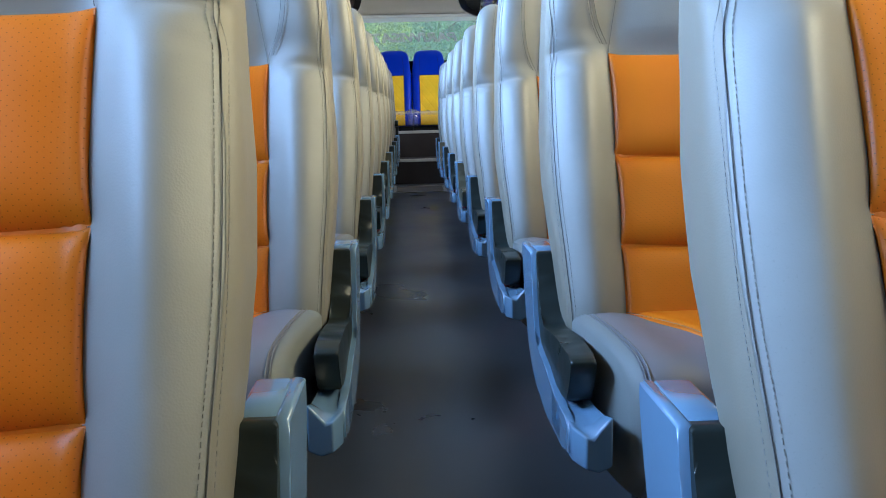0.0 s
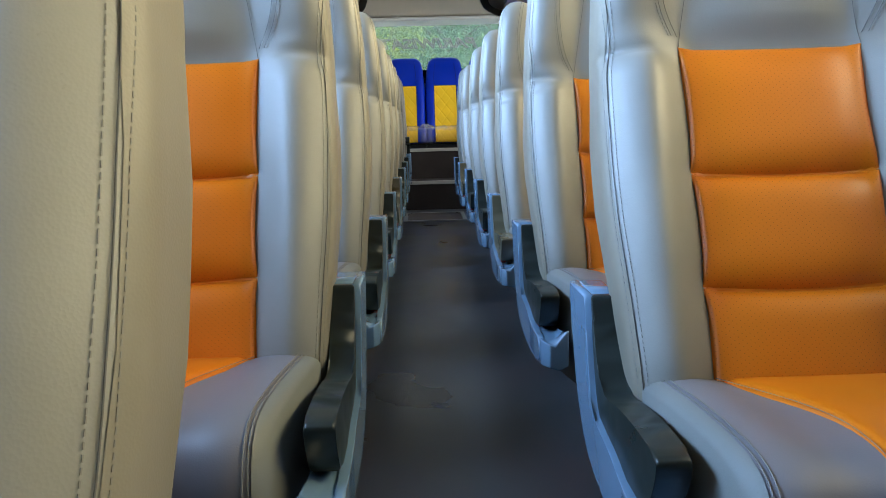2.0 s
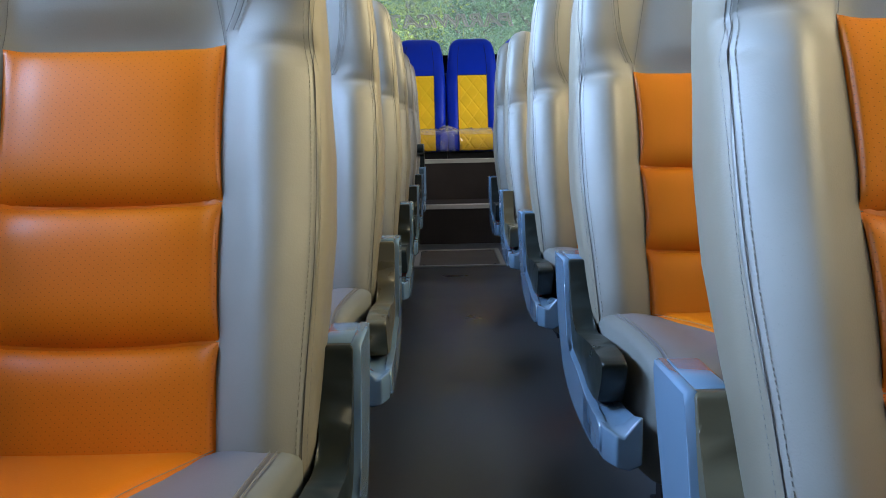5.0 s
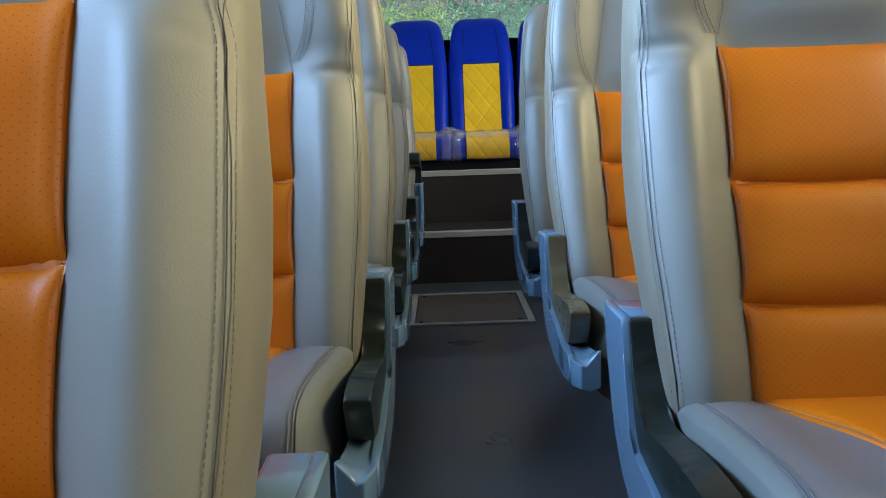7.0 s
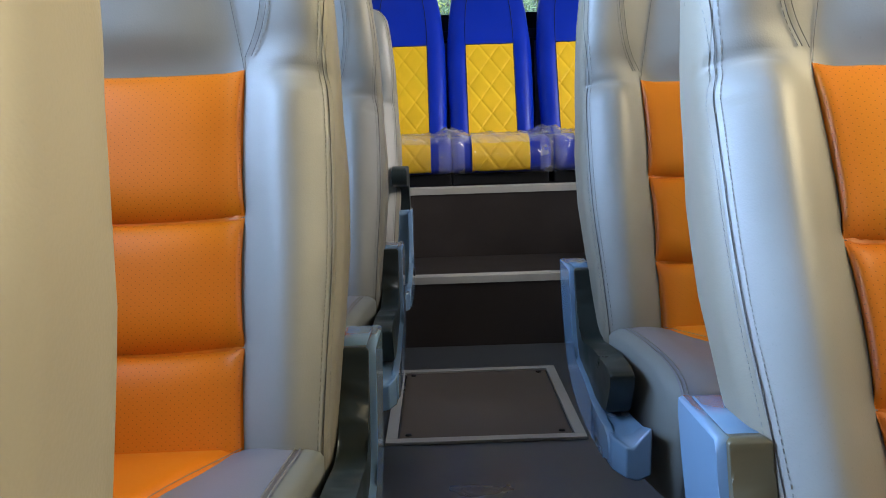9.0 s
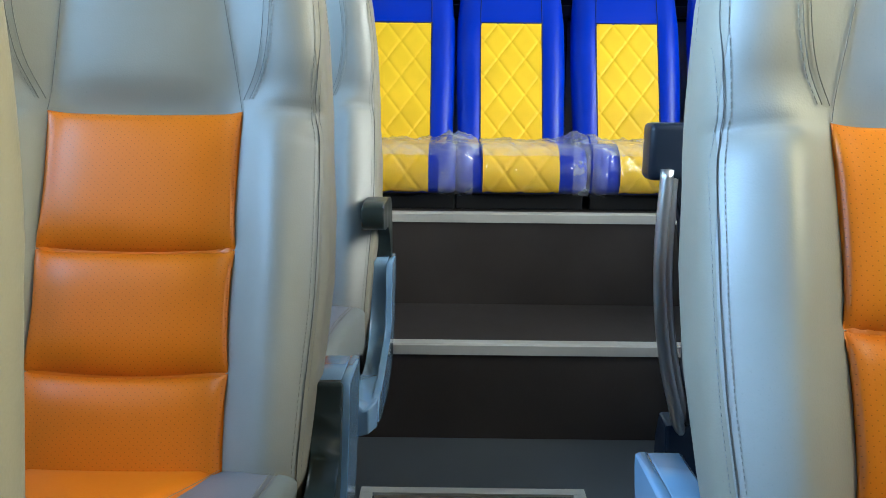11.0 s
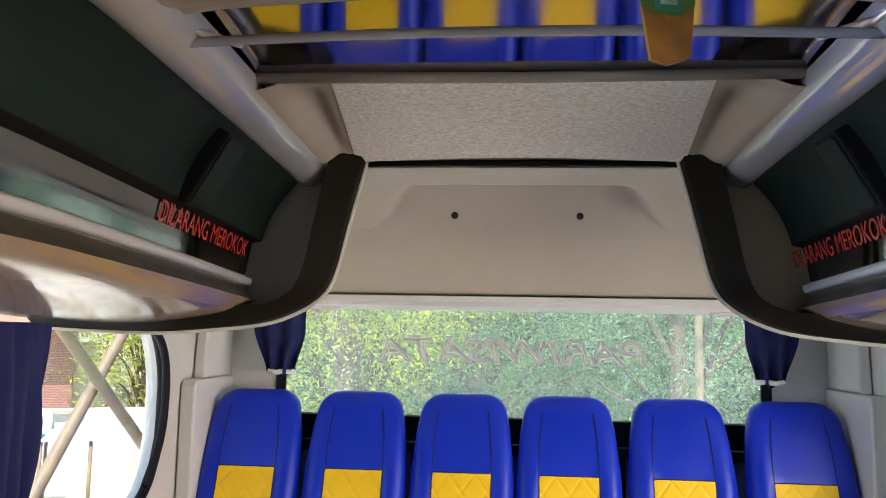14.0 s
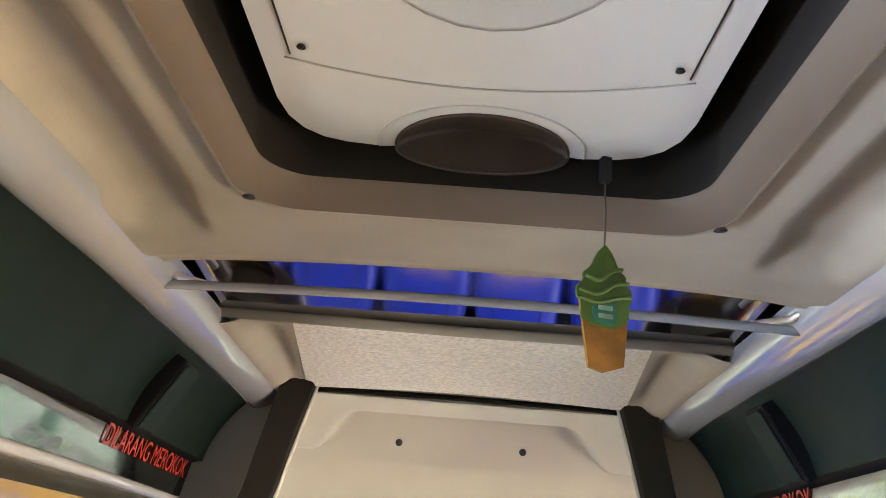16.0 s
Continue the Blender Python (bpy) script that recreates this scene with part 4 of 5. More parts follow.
put("pole_tube", loft_mesh("pole_tube", tube(spline([(-0.50, 0.0, 0.0), (-0.2, -0.012, 0.004), (0, -0.014, 0.005), (0.2, -0.012, 0.004), (0.50, 0.0, 0.0)], 8), 0.0075, 12)), RAIL, pole, "white enamelled tube")
for s in (-1, 1):
    put("pole_bracket", loft_mesh("pole_bracket", tube([(s * 0.50, -0.09, 0.03), (s * 0.475, -0.02, 0.012), (s * 0.44, 0.09, 0.03)], 0.006, 8)), CHROME, pole)

# mottled fabric panel behind the mirror strip
verts, faces = [], []
for j in range(25):
    y = 8.005 + 0.62 * j / 24
    half = 0.335 + 0.12 * (y - 8.0)
    for i in range(25):
        x = half * (2 * i / 24 - 1)
        verts.append((x - 0.02, y, ceiling_height(x - 0.02, y) - 0.006 + 0.004 * (abs(2 * i / 24 - 1) ** 10)))
for j in range(24):
    for i in range(24):
        a = j * 25 + i
        faces.append((a, a + 25, a + 26, a + 1))
structure("ceiling_panel", mesh_of("ceiling_panel", verts, faces), FABRIC, "mottled pale fabric ceiling panel", "ceiling panel")

# moulded header between the ceiling and the rear window
profile = spline([(8.645, 1.958), (8.74, 1.956), (8.86, 1.935), (8.98, 1.885), (9.16, 1.80), (9.34, 1.715), (9.41, 1.683), (9.52, 1.675)], 26)
rings = []
for i in range(141):
    x = -1.2 + 2.4 * i / 140
    ring = []
    for y, z in profile:
        arch = 8.83 + 0.23 * smooth(0.28, 0.45, abs(x + 0.02))
        hollow = 0.17 * smooth(arch - 0.02, arch + 0.03, y) * smooth(1.69, 1.80, z)
        ring.append((x, y + 0.5 * hollow, z + 0.36 * hollow))
    rings.append(ring)
structure("rear_header", loft_mesh("rear_header", rings, close=False, caps=False), HEADER, "pale beige moulded header over the rear window", "header")
bm = bmesh.new()
slab_bm(bm, [(9.42, 1.640), (9.40, 1.652), (9.405, 1.672), (9.44, 1.676), (9.78, 1.668), (9.78, 1.636)], -1.2, 1.2, 0)
structure("header_lip", bm_mesh("header_lip", bm, False), WHITE, "white lip over the rear window", "trim")
header_dark = [(-0.44, 8.642, 1.945), (-0.37, 8.642, 1.968), (0.33, 8.642, 1.968), (0.40, 8.642, 1.945)]
structure("header_seam", loft_mesh("header_seam", tube(spline(header_dark, 6), 0.007, 8)), CAP, "dark gap along the ceiling's rear edge", "trim")
for x in (-0.205, 0.165):
    knob = thing("header_knob", Matrix.Translation((x, 9.012, 1.892)), "small grey plastic plug in the header", "plug", "header plugs")
    bm = bmesh.new()
    bmesh.ops.create_uvsphere(bm, u_segments=12, v_segments=8, radius=0.011)
    put("plug_cap", bm_mesh("plug_cap", bm), STEEL, knob)
for x in (-0.77, 0.77):
    vent = thing("air_vent", pose(x, 9.60, 1.634), "oval white reading light and air vent", "air vent", "vents over the rear bench")
    disc = [[(0.10 * math.cos(a) * k, 0.028 * math.sin(a) * k, z) for a in (2 * math.pi * j / 28 for j in range(28))] for k, z in ((1.0, 0.004), (0.97, -0.006), (0.8, -0.008), (0.75, -0.004))]
    put("vent_plate", loft_mesh("vent_plate", disc), WHITE, vent)
    for dx in (-0.05, 0.03):
        bm = bmesh.new()
        bmesh.ops.create_cone(bm, cap_ends=True, segments=14, radius1=0.02, radius2=0.016, depth=0.012)
        put("nozzle", bm_mesh("nozzle", bm), WHITE, vent, "", Matrix.Translation((dx, 0, -0.011)))

# ---------------------------------------------------------------- luggage racks
RACK_END = 8.56
LID_PROFILE = spline([(0.530, 1.950), (0.560, 1.925), (0.598, 1.875), (0.620, 1.83), (0.632, 1.790)], 5)
RECESS_PROFILE = [(0.630, 1.792), (0.656, 1.786), (0.672, 1.700)]
BAND_PROFILE = spline([(0.650, 1.778), (0.655, 1.752), (0.660, 1.726), (0.665, 1.701)], 4)
LIP_PROFILE = spline([(0.668, 1.703), (0.648, 1.699), (0.643, 1.690), (0.648, 1.679), (0.668, 1.676)], 4)
STRIP_PROFILE = spline([(0.666, 1.678), (0.660, 1.662), (0.640, 1.645)], 4)
UNDER_PROFILE = spline([(0.640, 1.645), (0.70, 1.617), (0.85, 1.592), (1.02, 1.584), (1.203, 1.592)], 5)
END_EDGE = spline([(0.388, 1.985), (0.405, 1.92), (0.435, 1.80), (0.465, 1.68), (0.510, 1.615), (0.62, 1.562), (0.78, 1.540), (0.95, 1.530), (1.21, 1.538)], 5)


def swept(name, profile, s, y0, y1, steps=2):
    return loft_mesh(name, [[(s * x - 0.015, y, z - droop(y)) for x, z in profile] for y in np.linspace(y0, y1, steps)], close=False, caps=False)


for s in (-1, 1):
    rack = thing("luggage_rack", Matrix.Translation((0, 0, 0)), "overhead luggage rack with dark green vinyl lids", "luggage rack", "luggage racks")
    put("underside", swept("underside", UNDER_PROFILE, s, FRONT, RACK_END, 40), UNDER, rack, "glossy brown underside")
    put("lip", swept("lip", LIP_PROFILE, s, FRONT, RACK_END - 0.03, 40), RAIL, rack, "white gloss lower lip")
    put("lip_strip", swept("lip_strip", STRIP_PROFILE, s, FRONT, RACK_END, 40), RACK_STRIP, rack, "dark olive strip below the lip")
    put("band_recess", swept("band_recess", RECESS_PROFILE, s, FRONT, RACK_END, 40), LATCH, rack, "dark gap round the band")
    for a, b in ((FRONT, -1.2), (-1.19, 0.35), (0.36, 1.9), (1.91, 3.45), (3.46, 5.0), (5.01, 6.55), (6.56, RACK_END)):
        lid = put("lid", swept("lid", LID_PROFILE, s, a, b, 24), LID, rack, "dark green vinyl lid")
        put("lid_band", swept("lid_band", BAND_PROFILE, s, a + 0.05, b - 0.07, 24), BAND, lid, "dark mirror-finish band")
        on_lid = Matrix.Translation((s * 0.605 - 0.015, b - 0.46, 1.862 - droop(b - 0.46))) @ pose(0, 0, 0, 0, -s * 30, 0) @ pose(0, 0, 0, 0, 0, 180 if s < 0 else 0)
        bm = bmesh.new()
        box_bm(bm, (-0.032, -0.050, -0.078), (0.012, 0.046, 0.078), 0.006)
        put("latch", bm_mesh("latch", bm, False), LATCH, lid, "black plastic lid latch", on_lid)
        bm = bmesh.new()
        slab_bm(bm, [(-0.040, -0.070), (-0.040, 0.064), (-0.032, 0.072), (0.034, 0.072), (0.042, 0.064), (0.042, -0.070)], -0.037, -0.031, 0.003, 2)
        put("latch_flap", bm_mesh("latch_flap", bm, False), LID, lid, "dark green latch flap", on_lid)
    # rounded white rail along the ceiling's edge
    rail = [(0.470, 1.995), (0.471, 1.974), (0.482, 1.954), (0.504, 1.940), (0.532, 1.933), (0.551, 1.941), (0.556, 1.962)]
    put("rail", swept("rail", spline(rail, 4), s, FRONT, RACK_END + 0.03, 24), RAIL, rack, "white gloss rail")
    # end cap standing proud of the lids
    inner = [(x + 0.055 * max(0, 1 - (x - 0.4) / 0.4) + 0.004, z + 0.045 * smooth(0.45, 0.7, x)) for x, z in END_EDGE]
    rings = []
    for prof, y in ((inner, 8.50), (END_EDGE, 8.57), (END_EDGE, 8.635), ([(x + 0.02, z + 0.012) for x, z in END_EDGE], 8.645)):
        rings.append([(s * x - 0.015, y, z) for x, z in prof])
    put("end_cap", loft_mesh("end_cap", rings, close=False, caps=False), CAP, rack, "dark olive end cap")
    edge = [(s * x - 0.015, 8.638, z - 0.002) for x, z in END_EDGE]
    put("end_trim", loft_mesh("end_trim", tube(edge, 0.007, 8)), HEADER, rack, "pale edge of the end cap")
    plate = [(s * x - 0.015, 8.643, z) for x, z in END_EDGE] + [(s * 1.203, 8.643, 2.12), (s * 0.40 - 0.015, 8.643, 2.12)]
    bm = bmesh.new()
    f = bm.faces.new([bm.verts.new(p) for p in plate])
    f.normal_update()
    bmesh.ops.triangulate(bm, faces=[f])
    put("end_plate", bm_mesh("end_plate", bm, False), HEADER, rack)


# ---------------------------------------------------------------- rear window, curtains
def wall_with_window():
    bm = bmesh.new()
    box_bm(bm, (-HALF, REAR, 0.0), (HALF, REAR + 0.06, 1.17))
    box_bm(bm, (-HALF, REAR, 1.17), (-0.96, REAR + 0.06, 2.25))
    box_bm(bm, (0.94, REAR, 1.17), (HALF, REAR + 0.06, 2.25))
    box_bm(bm, (-0.96, REAR, 1.70), (0.94, REAR + 0.06, 2.25))
    return bm_mesh("wall_rear", bm, False)


structure("wall_rear", wall_with_window(), WALL, "pale grey rear wall with a wide window", "wall")
pane = structure("window_rear", box_mesh("window_rear", (-0.98, REAR + 0.02, 1.15), (0.96, REAR + 0.026, 1.72), 0), DUSTY, "tinted rear window pane with lettering", "window")
pane.visible_shadow = False
slab("window_sill", (-1.0, 9.80, 1.10), (0.98, REAR, 1.225), RUBBER, "black band below the rear window", "sill", 0.004)
for x in (-0.955, 0.935):
    structure("window_post", box_mesh("window_post", (x - 0.02, REAR - 0.012, 1.17), (x + 0.02, REAR + 0.004, 1.70), 0.004), RUBBER, "black rear window edge", "trim")


def word_mesh(text, size, depth=0.0006, outline=False, align="CENTER"):
    curve = bpy.data.curves.new("word", "FONT")
    curve.body, curve.size, curve.extrude = text, size, depth
    curve.align_x, curve.align_y = align, "CENTER"
    if outline:
        curve.fill_mode = "NONE"
        curve.bevel_depth = 0.0062
        curve.shear = 0.25
        curve.bevel_resolution = 1
    ob = new("word_source", curve)
    me = bpy.data.meshes.new_from_object(ob.evaluated_get(bpy.context.evaluated_depsgraph_get()))
    bpy.data.objects.remove(ob)
    return me


def mirrored_words(text, size, at, material, name, parent=None, depth=0.0006):
    return put(name, word_mesh(text, size, depth), material, parent, "", at)


def right_end(me):
    return max(v.co.x for v in me.vertices)


letters = thing("window_lettering", Matrix.Translation((-0.03, REAR + 0.012, 1.475)), "mirrored outline lettering PARIWISATA stuck on the rear window", "lettering")
WORD = "PARIWISATA"
whole = word_mesh(WORD, 0.165, 0.0, True, "LEFT")
for k, sign in enumerate(WORD):
    me = word_mesh(sign, 0.165, 0.0, True, "LEFT")
    shift = right_end(word_mesh(WORD[:k + 1], 0.165, 0.0, True, "LEFT")) - right_end(me) - right_end(whole) / 2
    put("letter", me, DECAL, letters, "", pose(0, 0, 0, 90, 0, 180) @ Matrix.Diagonal((1.12, 0.78, 0.3, 1)) @ Matrix.Translation((shift, 0, 0)))


def curtain_mesh(width, height, folds, gather):
    """A tied-back curtain: wide at the top, pinched near the bottom."""
    verts, faces, nu, nv = [], [], 49, 25
    for j in range(nv):
        v = j / (nv - 1)
        pinch = 1 - gather * smooth(0.35, 0.95, v)
        for i in range(nu):
            u = i / (nu - 1) - 0.5
            y = 0.020 * math.sin(u * 2 * math.pi * folds + 2.5 * v) * (0.6 + 0.6 * v) + 0.006 * math.sin(17 * u + 9 * v)
            verts.append((u * width * pinch + 0.35 * width * gather * smooth(0.3, 1, v) * 0.4, y, -v * height - 0.02 * math.cos(u * 9) * smooth(0.8, 1, v)))
    for j in range(nv - 1):
        for i in range(nu - 1):
            a = j * nu + i
            faces.append((a, a + 1, a + nu + 1, a + nu))
    me = mesh_of("curtain_cloth", verts, faces)
    return me


for x, w, flip in ((-0.925, 0.20, 1), (0.915, 0.19, -1)):
    cur = thing("curtain", Matrix.Translation((x, 9.70, 1.655)), "dark blue gathered curtain beside the rear window", "curtain", "curtains")
    cloth = put("curtain_cloth", curtain_mesh(w, 0.275, 2.5, 0.38), CURTAIN, cur, "", Matrix.Diagonal((flip, 1, 1, 1)))
    put("tie", loft_mesh("tie", tube([(-0.03 * flip, -0.02, -0.262), (0.0, -0.035, -0.268), (0.03 * flip, -0.01, -0.262), (0.05 * flip, 0.05, -0.27)], 0.010, 8)), WHITE, cur, "pale curtain tie")
rear_left = thing("curtain", pose(-1.165, 8.42, 1.545, 0, 0, 90), "dark blue curtain drawn aside at the side window", "curtain", "curtains")
put("curtain_cloth", curtain_mesh(0.24, 0.62, 4, 0.75), CURTAIN, rear_left, "", Matrix.Diagonal((-1, 1, 1, 1)))
rear_right = thing("curtain", pose(1.165, 8.42, 1.545, 0, 0, 90), "dark blue curtain drawn aside at the side window", "curtain", "curtains")
put("curtain_cloth", curtain_mesh(0.26, 0.60, 4, 0.15), CURTAIN, rear_right)
for s in (-1, 1):
    top = thing("window_surround", Matrix.Translation((s * 1.185, 8.95, 1.575)), "thick dark rubber surround of the side window", "window surround")
    edge = spline([(0, -0.4, 0.0), (0, 0.05, -0.002), (0, 0.22, -0.04), (0, 0.31, -0.12), (0, 0.335, -0.25), (0, 0.31, -0.40), (0, 0.22, -0.53)], 6)
    put("surround_edge", loft_mesh("surround_edge", tube(edge, [0.014] * len(edge), 10)), RUBBER, top)
    # recessed moulding on the rear corner
    corner = thing("corner_moulding", Matrix.Translation((s * 1.16, 9.60, 0)), "pale grey moulded corner pillar", "pillar moulding", "corner mouldings")
    bm = bmesh.new()
    slab_bm(bm, [(-0.16, 0.80), (-0.16, 1.345), (-0.14, 1.365), (0.24, 1.365), (0.24, 0.80)], s * 0.04, -s * 0.015, 0.010)
    put("lower_block", bm_mesh("lower_block", bm, False), WALL, corner)
    bm = bmesh.new()
    slab_bm(bm, [(-0.05, 1.366), (-0.02, 1.70), (0.24, 1.70), (0.24, 1.366)], s * 0.04, -s * 0.004, 0.010)
    put("upper_block", bm_mesh("upper_block", bm, False), WALL, corner)


# ---------------------------------------------------------------- rear bench
def bench_back_mesh():
    rings = []
    zs = [0.60 + 0.66 * k / 24 for k in range(25)] + [1.28, 1.297, 1.309, 1.317, 1.322, 1.325]
    for z in zs:
        half = lerp_table([(0.60, 0.176), (0.9, 0.184), (1.05, 0.183), (1.20, 0.168), (1.27, 0.155), (1.325, 0.15)], z)
        thick = 0.05
        t = (z - 1.26) / 0.065
        if t > 0:
            k = math.sqrt(max(0.0, 1 - t * t))
            half, thick = half - 0.075 * (1 - k), 0.006 + 0.044 * k
        mid = (z - 0.62) * 0.34 + 0.055
        ring = []
        for k in range(48):
            a = 2 * math.pi * k / 48
            c, s = math.cos(a), math.sin(a)
            x = half * math.copysign(abs(c) ** 0.5, c)
            y = thick * math.copysign(abs(s) ** 0.5, s)
            if y < 0:
                y -= 0.012 * smooth(0.095, 0.13, abs(x)) * (1 - smooth(0.15, 0.185, abs(x))) * (1 - smooth(1.05, 1.25, z))
                y += 0.006 * (1 - smooth(0.095, 0.105, abs(x))) * (1 - smooth(1.05, 1.065, z))
            ring.append((x, mid + y, z))
        rings.append(ring)
    return loft_mesh("backrest", rings)


def quilt(nu, nv, place, size_u, size_v, du, dv, puff):
    """A quilted sheet: diamonds that swell between stitched lines. place(u, v, out) gives the point."""
    verts, faces = [], []
    for j in range(nv):
        for i in range(nu):
            u, v = (i / (nu - 1) - 0.5) * size_u, j / (nv - 1) * size_v
            p, q = u / du + v / dv, u / du - v / dv
            fp, fq = abs((p % 1) - 0.5) * 2, abs((q % 1) - 0.5) * 2
            h = puff * (1 - fp**9) ** 0.6 * (1 - fq**9) ** 0.6
            verts.append(place(u, v, h))
    for j in range(nv - 1):
        for i in range(nu - 1):
            a = j * nu + i
            faces.append((a, a + 1, a + nu + 1, a + nu))
    return mesh_of("quilted_panel", verts, faces)


BENCH_BACK = bench_back_mesh()
BENCH_QUILT = quilt(67, 131, lambda u, v, h: (u, (0.645 + v - 0.62) * 0.34 + 0.055 - 0.047 - h, 0.645 + v), 0.204, 0.415, 0.092, 0.118, 0.0042)


def bench_seams():
    parts = []
    for s in (-1, 1):
        pts = [(s * x, (z - 0.62) * 0.34 + 0.055 - 0.051, z) for x, z in spline([(0.104, 0.64), (0.104, 1.06), (0.098, 1.2), (0.088, 1.27)], 6)]
        parts.append(loft(tube(pts, 0.0018, 5)))
    parts.append(loft(tube([(-0.104, (1.062 - 0.62) * 0.34 + 0.004, 1.062), (0.104, (1.062 - 0.62) * 0.34 + 0.004, 1.062)], 0.002, 5)))
    return joined("seam", parts)


BENCH_SEAM = bench_seams()
BENCH_PROFILE = spline([(0.42, 0.53), (0.42, 0.62), (0.36, 0.665), (0.20, 0.672), (0.08, 0.676), (0.02, 0.662), (-0.012, 0.62), (-0.012, 0.572), (0.01, 0.545), (0.06, 0.535)], 5)


def bench_cushion_mesh():
    rings = []
    for k in range(25):
        u = -1 + k / 12
        edge = max(0.0, (abs(u) - 0.86) / 0.14)
        k2 = 1 - 0.13 * (1 - math.sqrt(max(0, 1 - edge**2)))
        rings.append([(0.190 * u, 0.2 + (y - 0.2) * (0.5 + 0.5 * k2), 0.6 + (z - 0.6) * k2) for y, z in BENCH_PROFILE])
    return loft_mesh("cushion", rings)


def bench_quilt_mesh():
    run = [Vector((0, y, z)) for y, z in BENCH_PROFILE[10:-6]]
    length = [0.0]
    for a, b in zip(run, run[1:]):
        length.append(length[-1] + (b - a).length)

    def place(u, v, h):
        y = float(np.interp(v, length, [p.y for p in run]))
        z = float(np.interp(v, length, [p.z for p in run]))
        y2 = float(np.interp(v + 0.004, length, [p.y for p in run]))
        z2 = float(np.interp(v + 0.004, length, [p.z for p in run]))
        t = Vector((y2 - y, z2 - z))
        t = t.normalized() if t.length > 1e-6 else Vector((0, -1))
        out = 0.003 + h
        return (u, y + t.y * out, z - t.x * out)

    return quilt(53, 101, place, 0.218, length[-1], 0.092, 0.118, 0.005)


BENCH_CUSHION, BENCH_CUSHION_QUILT = bench_cushion_mesh(), bench_quilt_mesh()
BENCH_X = (-0.975, -0.587, -0.204, 0.169, 0.559, 0.960)
for n, x in enumerate(BENCH_X):
    seat = thing("rear_bench_seat", Matrix.Translation((x, 9.0, 0)), "blue leather rear seat with yellow quilted panels", "seat", "rear bench seats")
    back = put("backrest", BENCH_BACK, BLUE, seat, "blue leather backrest", Matrix.Translation((0, 0.37, 0)))
    put("quilted_panel", BENCH_QUILT, YELLOW, back, "yellow diamond-quilted panel")
    put("seam", BENCH_SEAM, BLUE_SEAM, back)
    cush = put("cushion", BENCH_CUSHION, BLUE, seat, "blue leather cushion")
    put("quilted_panel", BENCH_CUSHION_QUILT, YELLOW, cush, "yellow diamond-quilted strip")
    put("seat_base", box_mesh("seat_base", (-0.185, 0.03, 0.4925), (0.185, 0.40, 0.536), 0.004), BLACK, seat, "black seat base")
frame_back = thing("bench_frame", Matrix.Translation((0, 9.72, 0)), "black steel frame behind the rear bench", "bench frame")
put("crossbar", box_mesh("crossbar", (-1.15, -0.02, 1.10), (1.15, 0.02, 1.14), 0.004), STEEL, frame_back)
for x in (-1.15, -0.39, 0.37, 1.13):
    put("post", box_mesh("post", (x - 0.015, -0.015, 0.492), (x + 0.015, 0.015, 1.10), 0.003), STEEL, frame_back)

# crumpled clear plastic still on the bench cushions
for a, b in ((-1.16, -0.40), (-0.395, 0.05), (0.055, 0.365), (0.37, 0.75), (0.755, 1.15)):
    film = thing("plastic_cover", Matrix.Translation((0, 9.0, 0)), "crumpled clear plastic film over the bench cushions", "plastic film", "plastic films on the bench")
    verts, faces = [], []
    run = BENCH_PROFILE[8:-3]
    nu = max(20, int((b - a) / 0.006))
    for i in range(nu):
        x = a + (b - a) * i / (nu - 1)
        near = min(abs(x - m) for m in (-0.39, -0.018, 0.364, 0.76))
        for y, z in run:
            p = Vector((x * 9, y * 9, z * 9))
            fold = (1 - abs(noise.noise(p * 1.9))) ** 14 * 0.010 + (1 - abs(noise.noise(p * 4.1 + Vector((3, 1, 7))))) ** 16 * 0.005
            rough = noise.noise(p * 1.1) * 0.004 + fold
            bunch = (0.014 + 0.024 * abs(noise.noise(p * 2.2))) * (1 - smooth(0.01, 0.075, near)) * smooth(0.60, 0.66, z)
            d = Vector((y - 0.2, z - 0.58))
            d.normalize()
            out = 0.013 + max(-0.002, rough) + bunch
            verts.append((x, y + d.x * out, z + d.y * out))
    n = len(run)
    for i in range(nu - 1):
        for j in range(n - 1):
            q = i * n + j
            faces.append((q, q + n, q + n + 1, q + 1))
    JOINTS = (-0.39, -0.018, 0.364, 0.76)
    shares = {}
    for face in faces:
        c = sum((Vector(verts[q]) for q in face), Vector()) / 4
        near, at = min((abs(c.x - m), m) for m in JOINTS)
        bay = sum(c.x > m for m in JOINTS)
        shares.setdefault(("gather", at) if near < 0.05 else ("top" if (face[0] % len(run)) < len(run) * 0.52 else "front", bay), []).append(face)
    for (kind, at), some in sorted(shares.items(), key=str):
        used = sorted({q for face in some for q in face})
        spot = {q: k for k, q in enumerate(used)}
        name, stuff, label = {"top": ("film_top", FILM_SHEEN, "film top with window sheen as milky haze"), "front": ("film_front", FILM, ""), "gather": ("film_gather", FILM_BUNCH, "whitish gathered film")}[kind]
        put(name, mesh_of(name, [verts[q] for q in used], [tuple(spot[q] for q in face) for face in some]), stuff, film, label)

# ---------------------------------------------------------------- rail by the rear steps
post = thing("grab_rail", Matrix.Translation((0.352, 8.06, 0)), "curved double steel grab rail with dark plastic ends", "grab rail")
for dx, dy in ((0.0, 0.0), (0.016, 0.02)):
    put("rail_tube", loft_mesh("rail_tube", tube(spline([(dx - 0.022, dy - 0.03, 0.70), (dx - 0.026, dy - 0.03, 0.57), (dx - 0.020, dy - 0.03, 0.46), (dx - 0.004, dy - 0.03, 0.36), (dx + 0.016, dy - 0.03, 0.28), (dx + 0.036, dy - 0.01, 0.22)], 6), 0.011, 12)), CHROME, post, "steel tube")
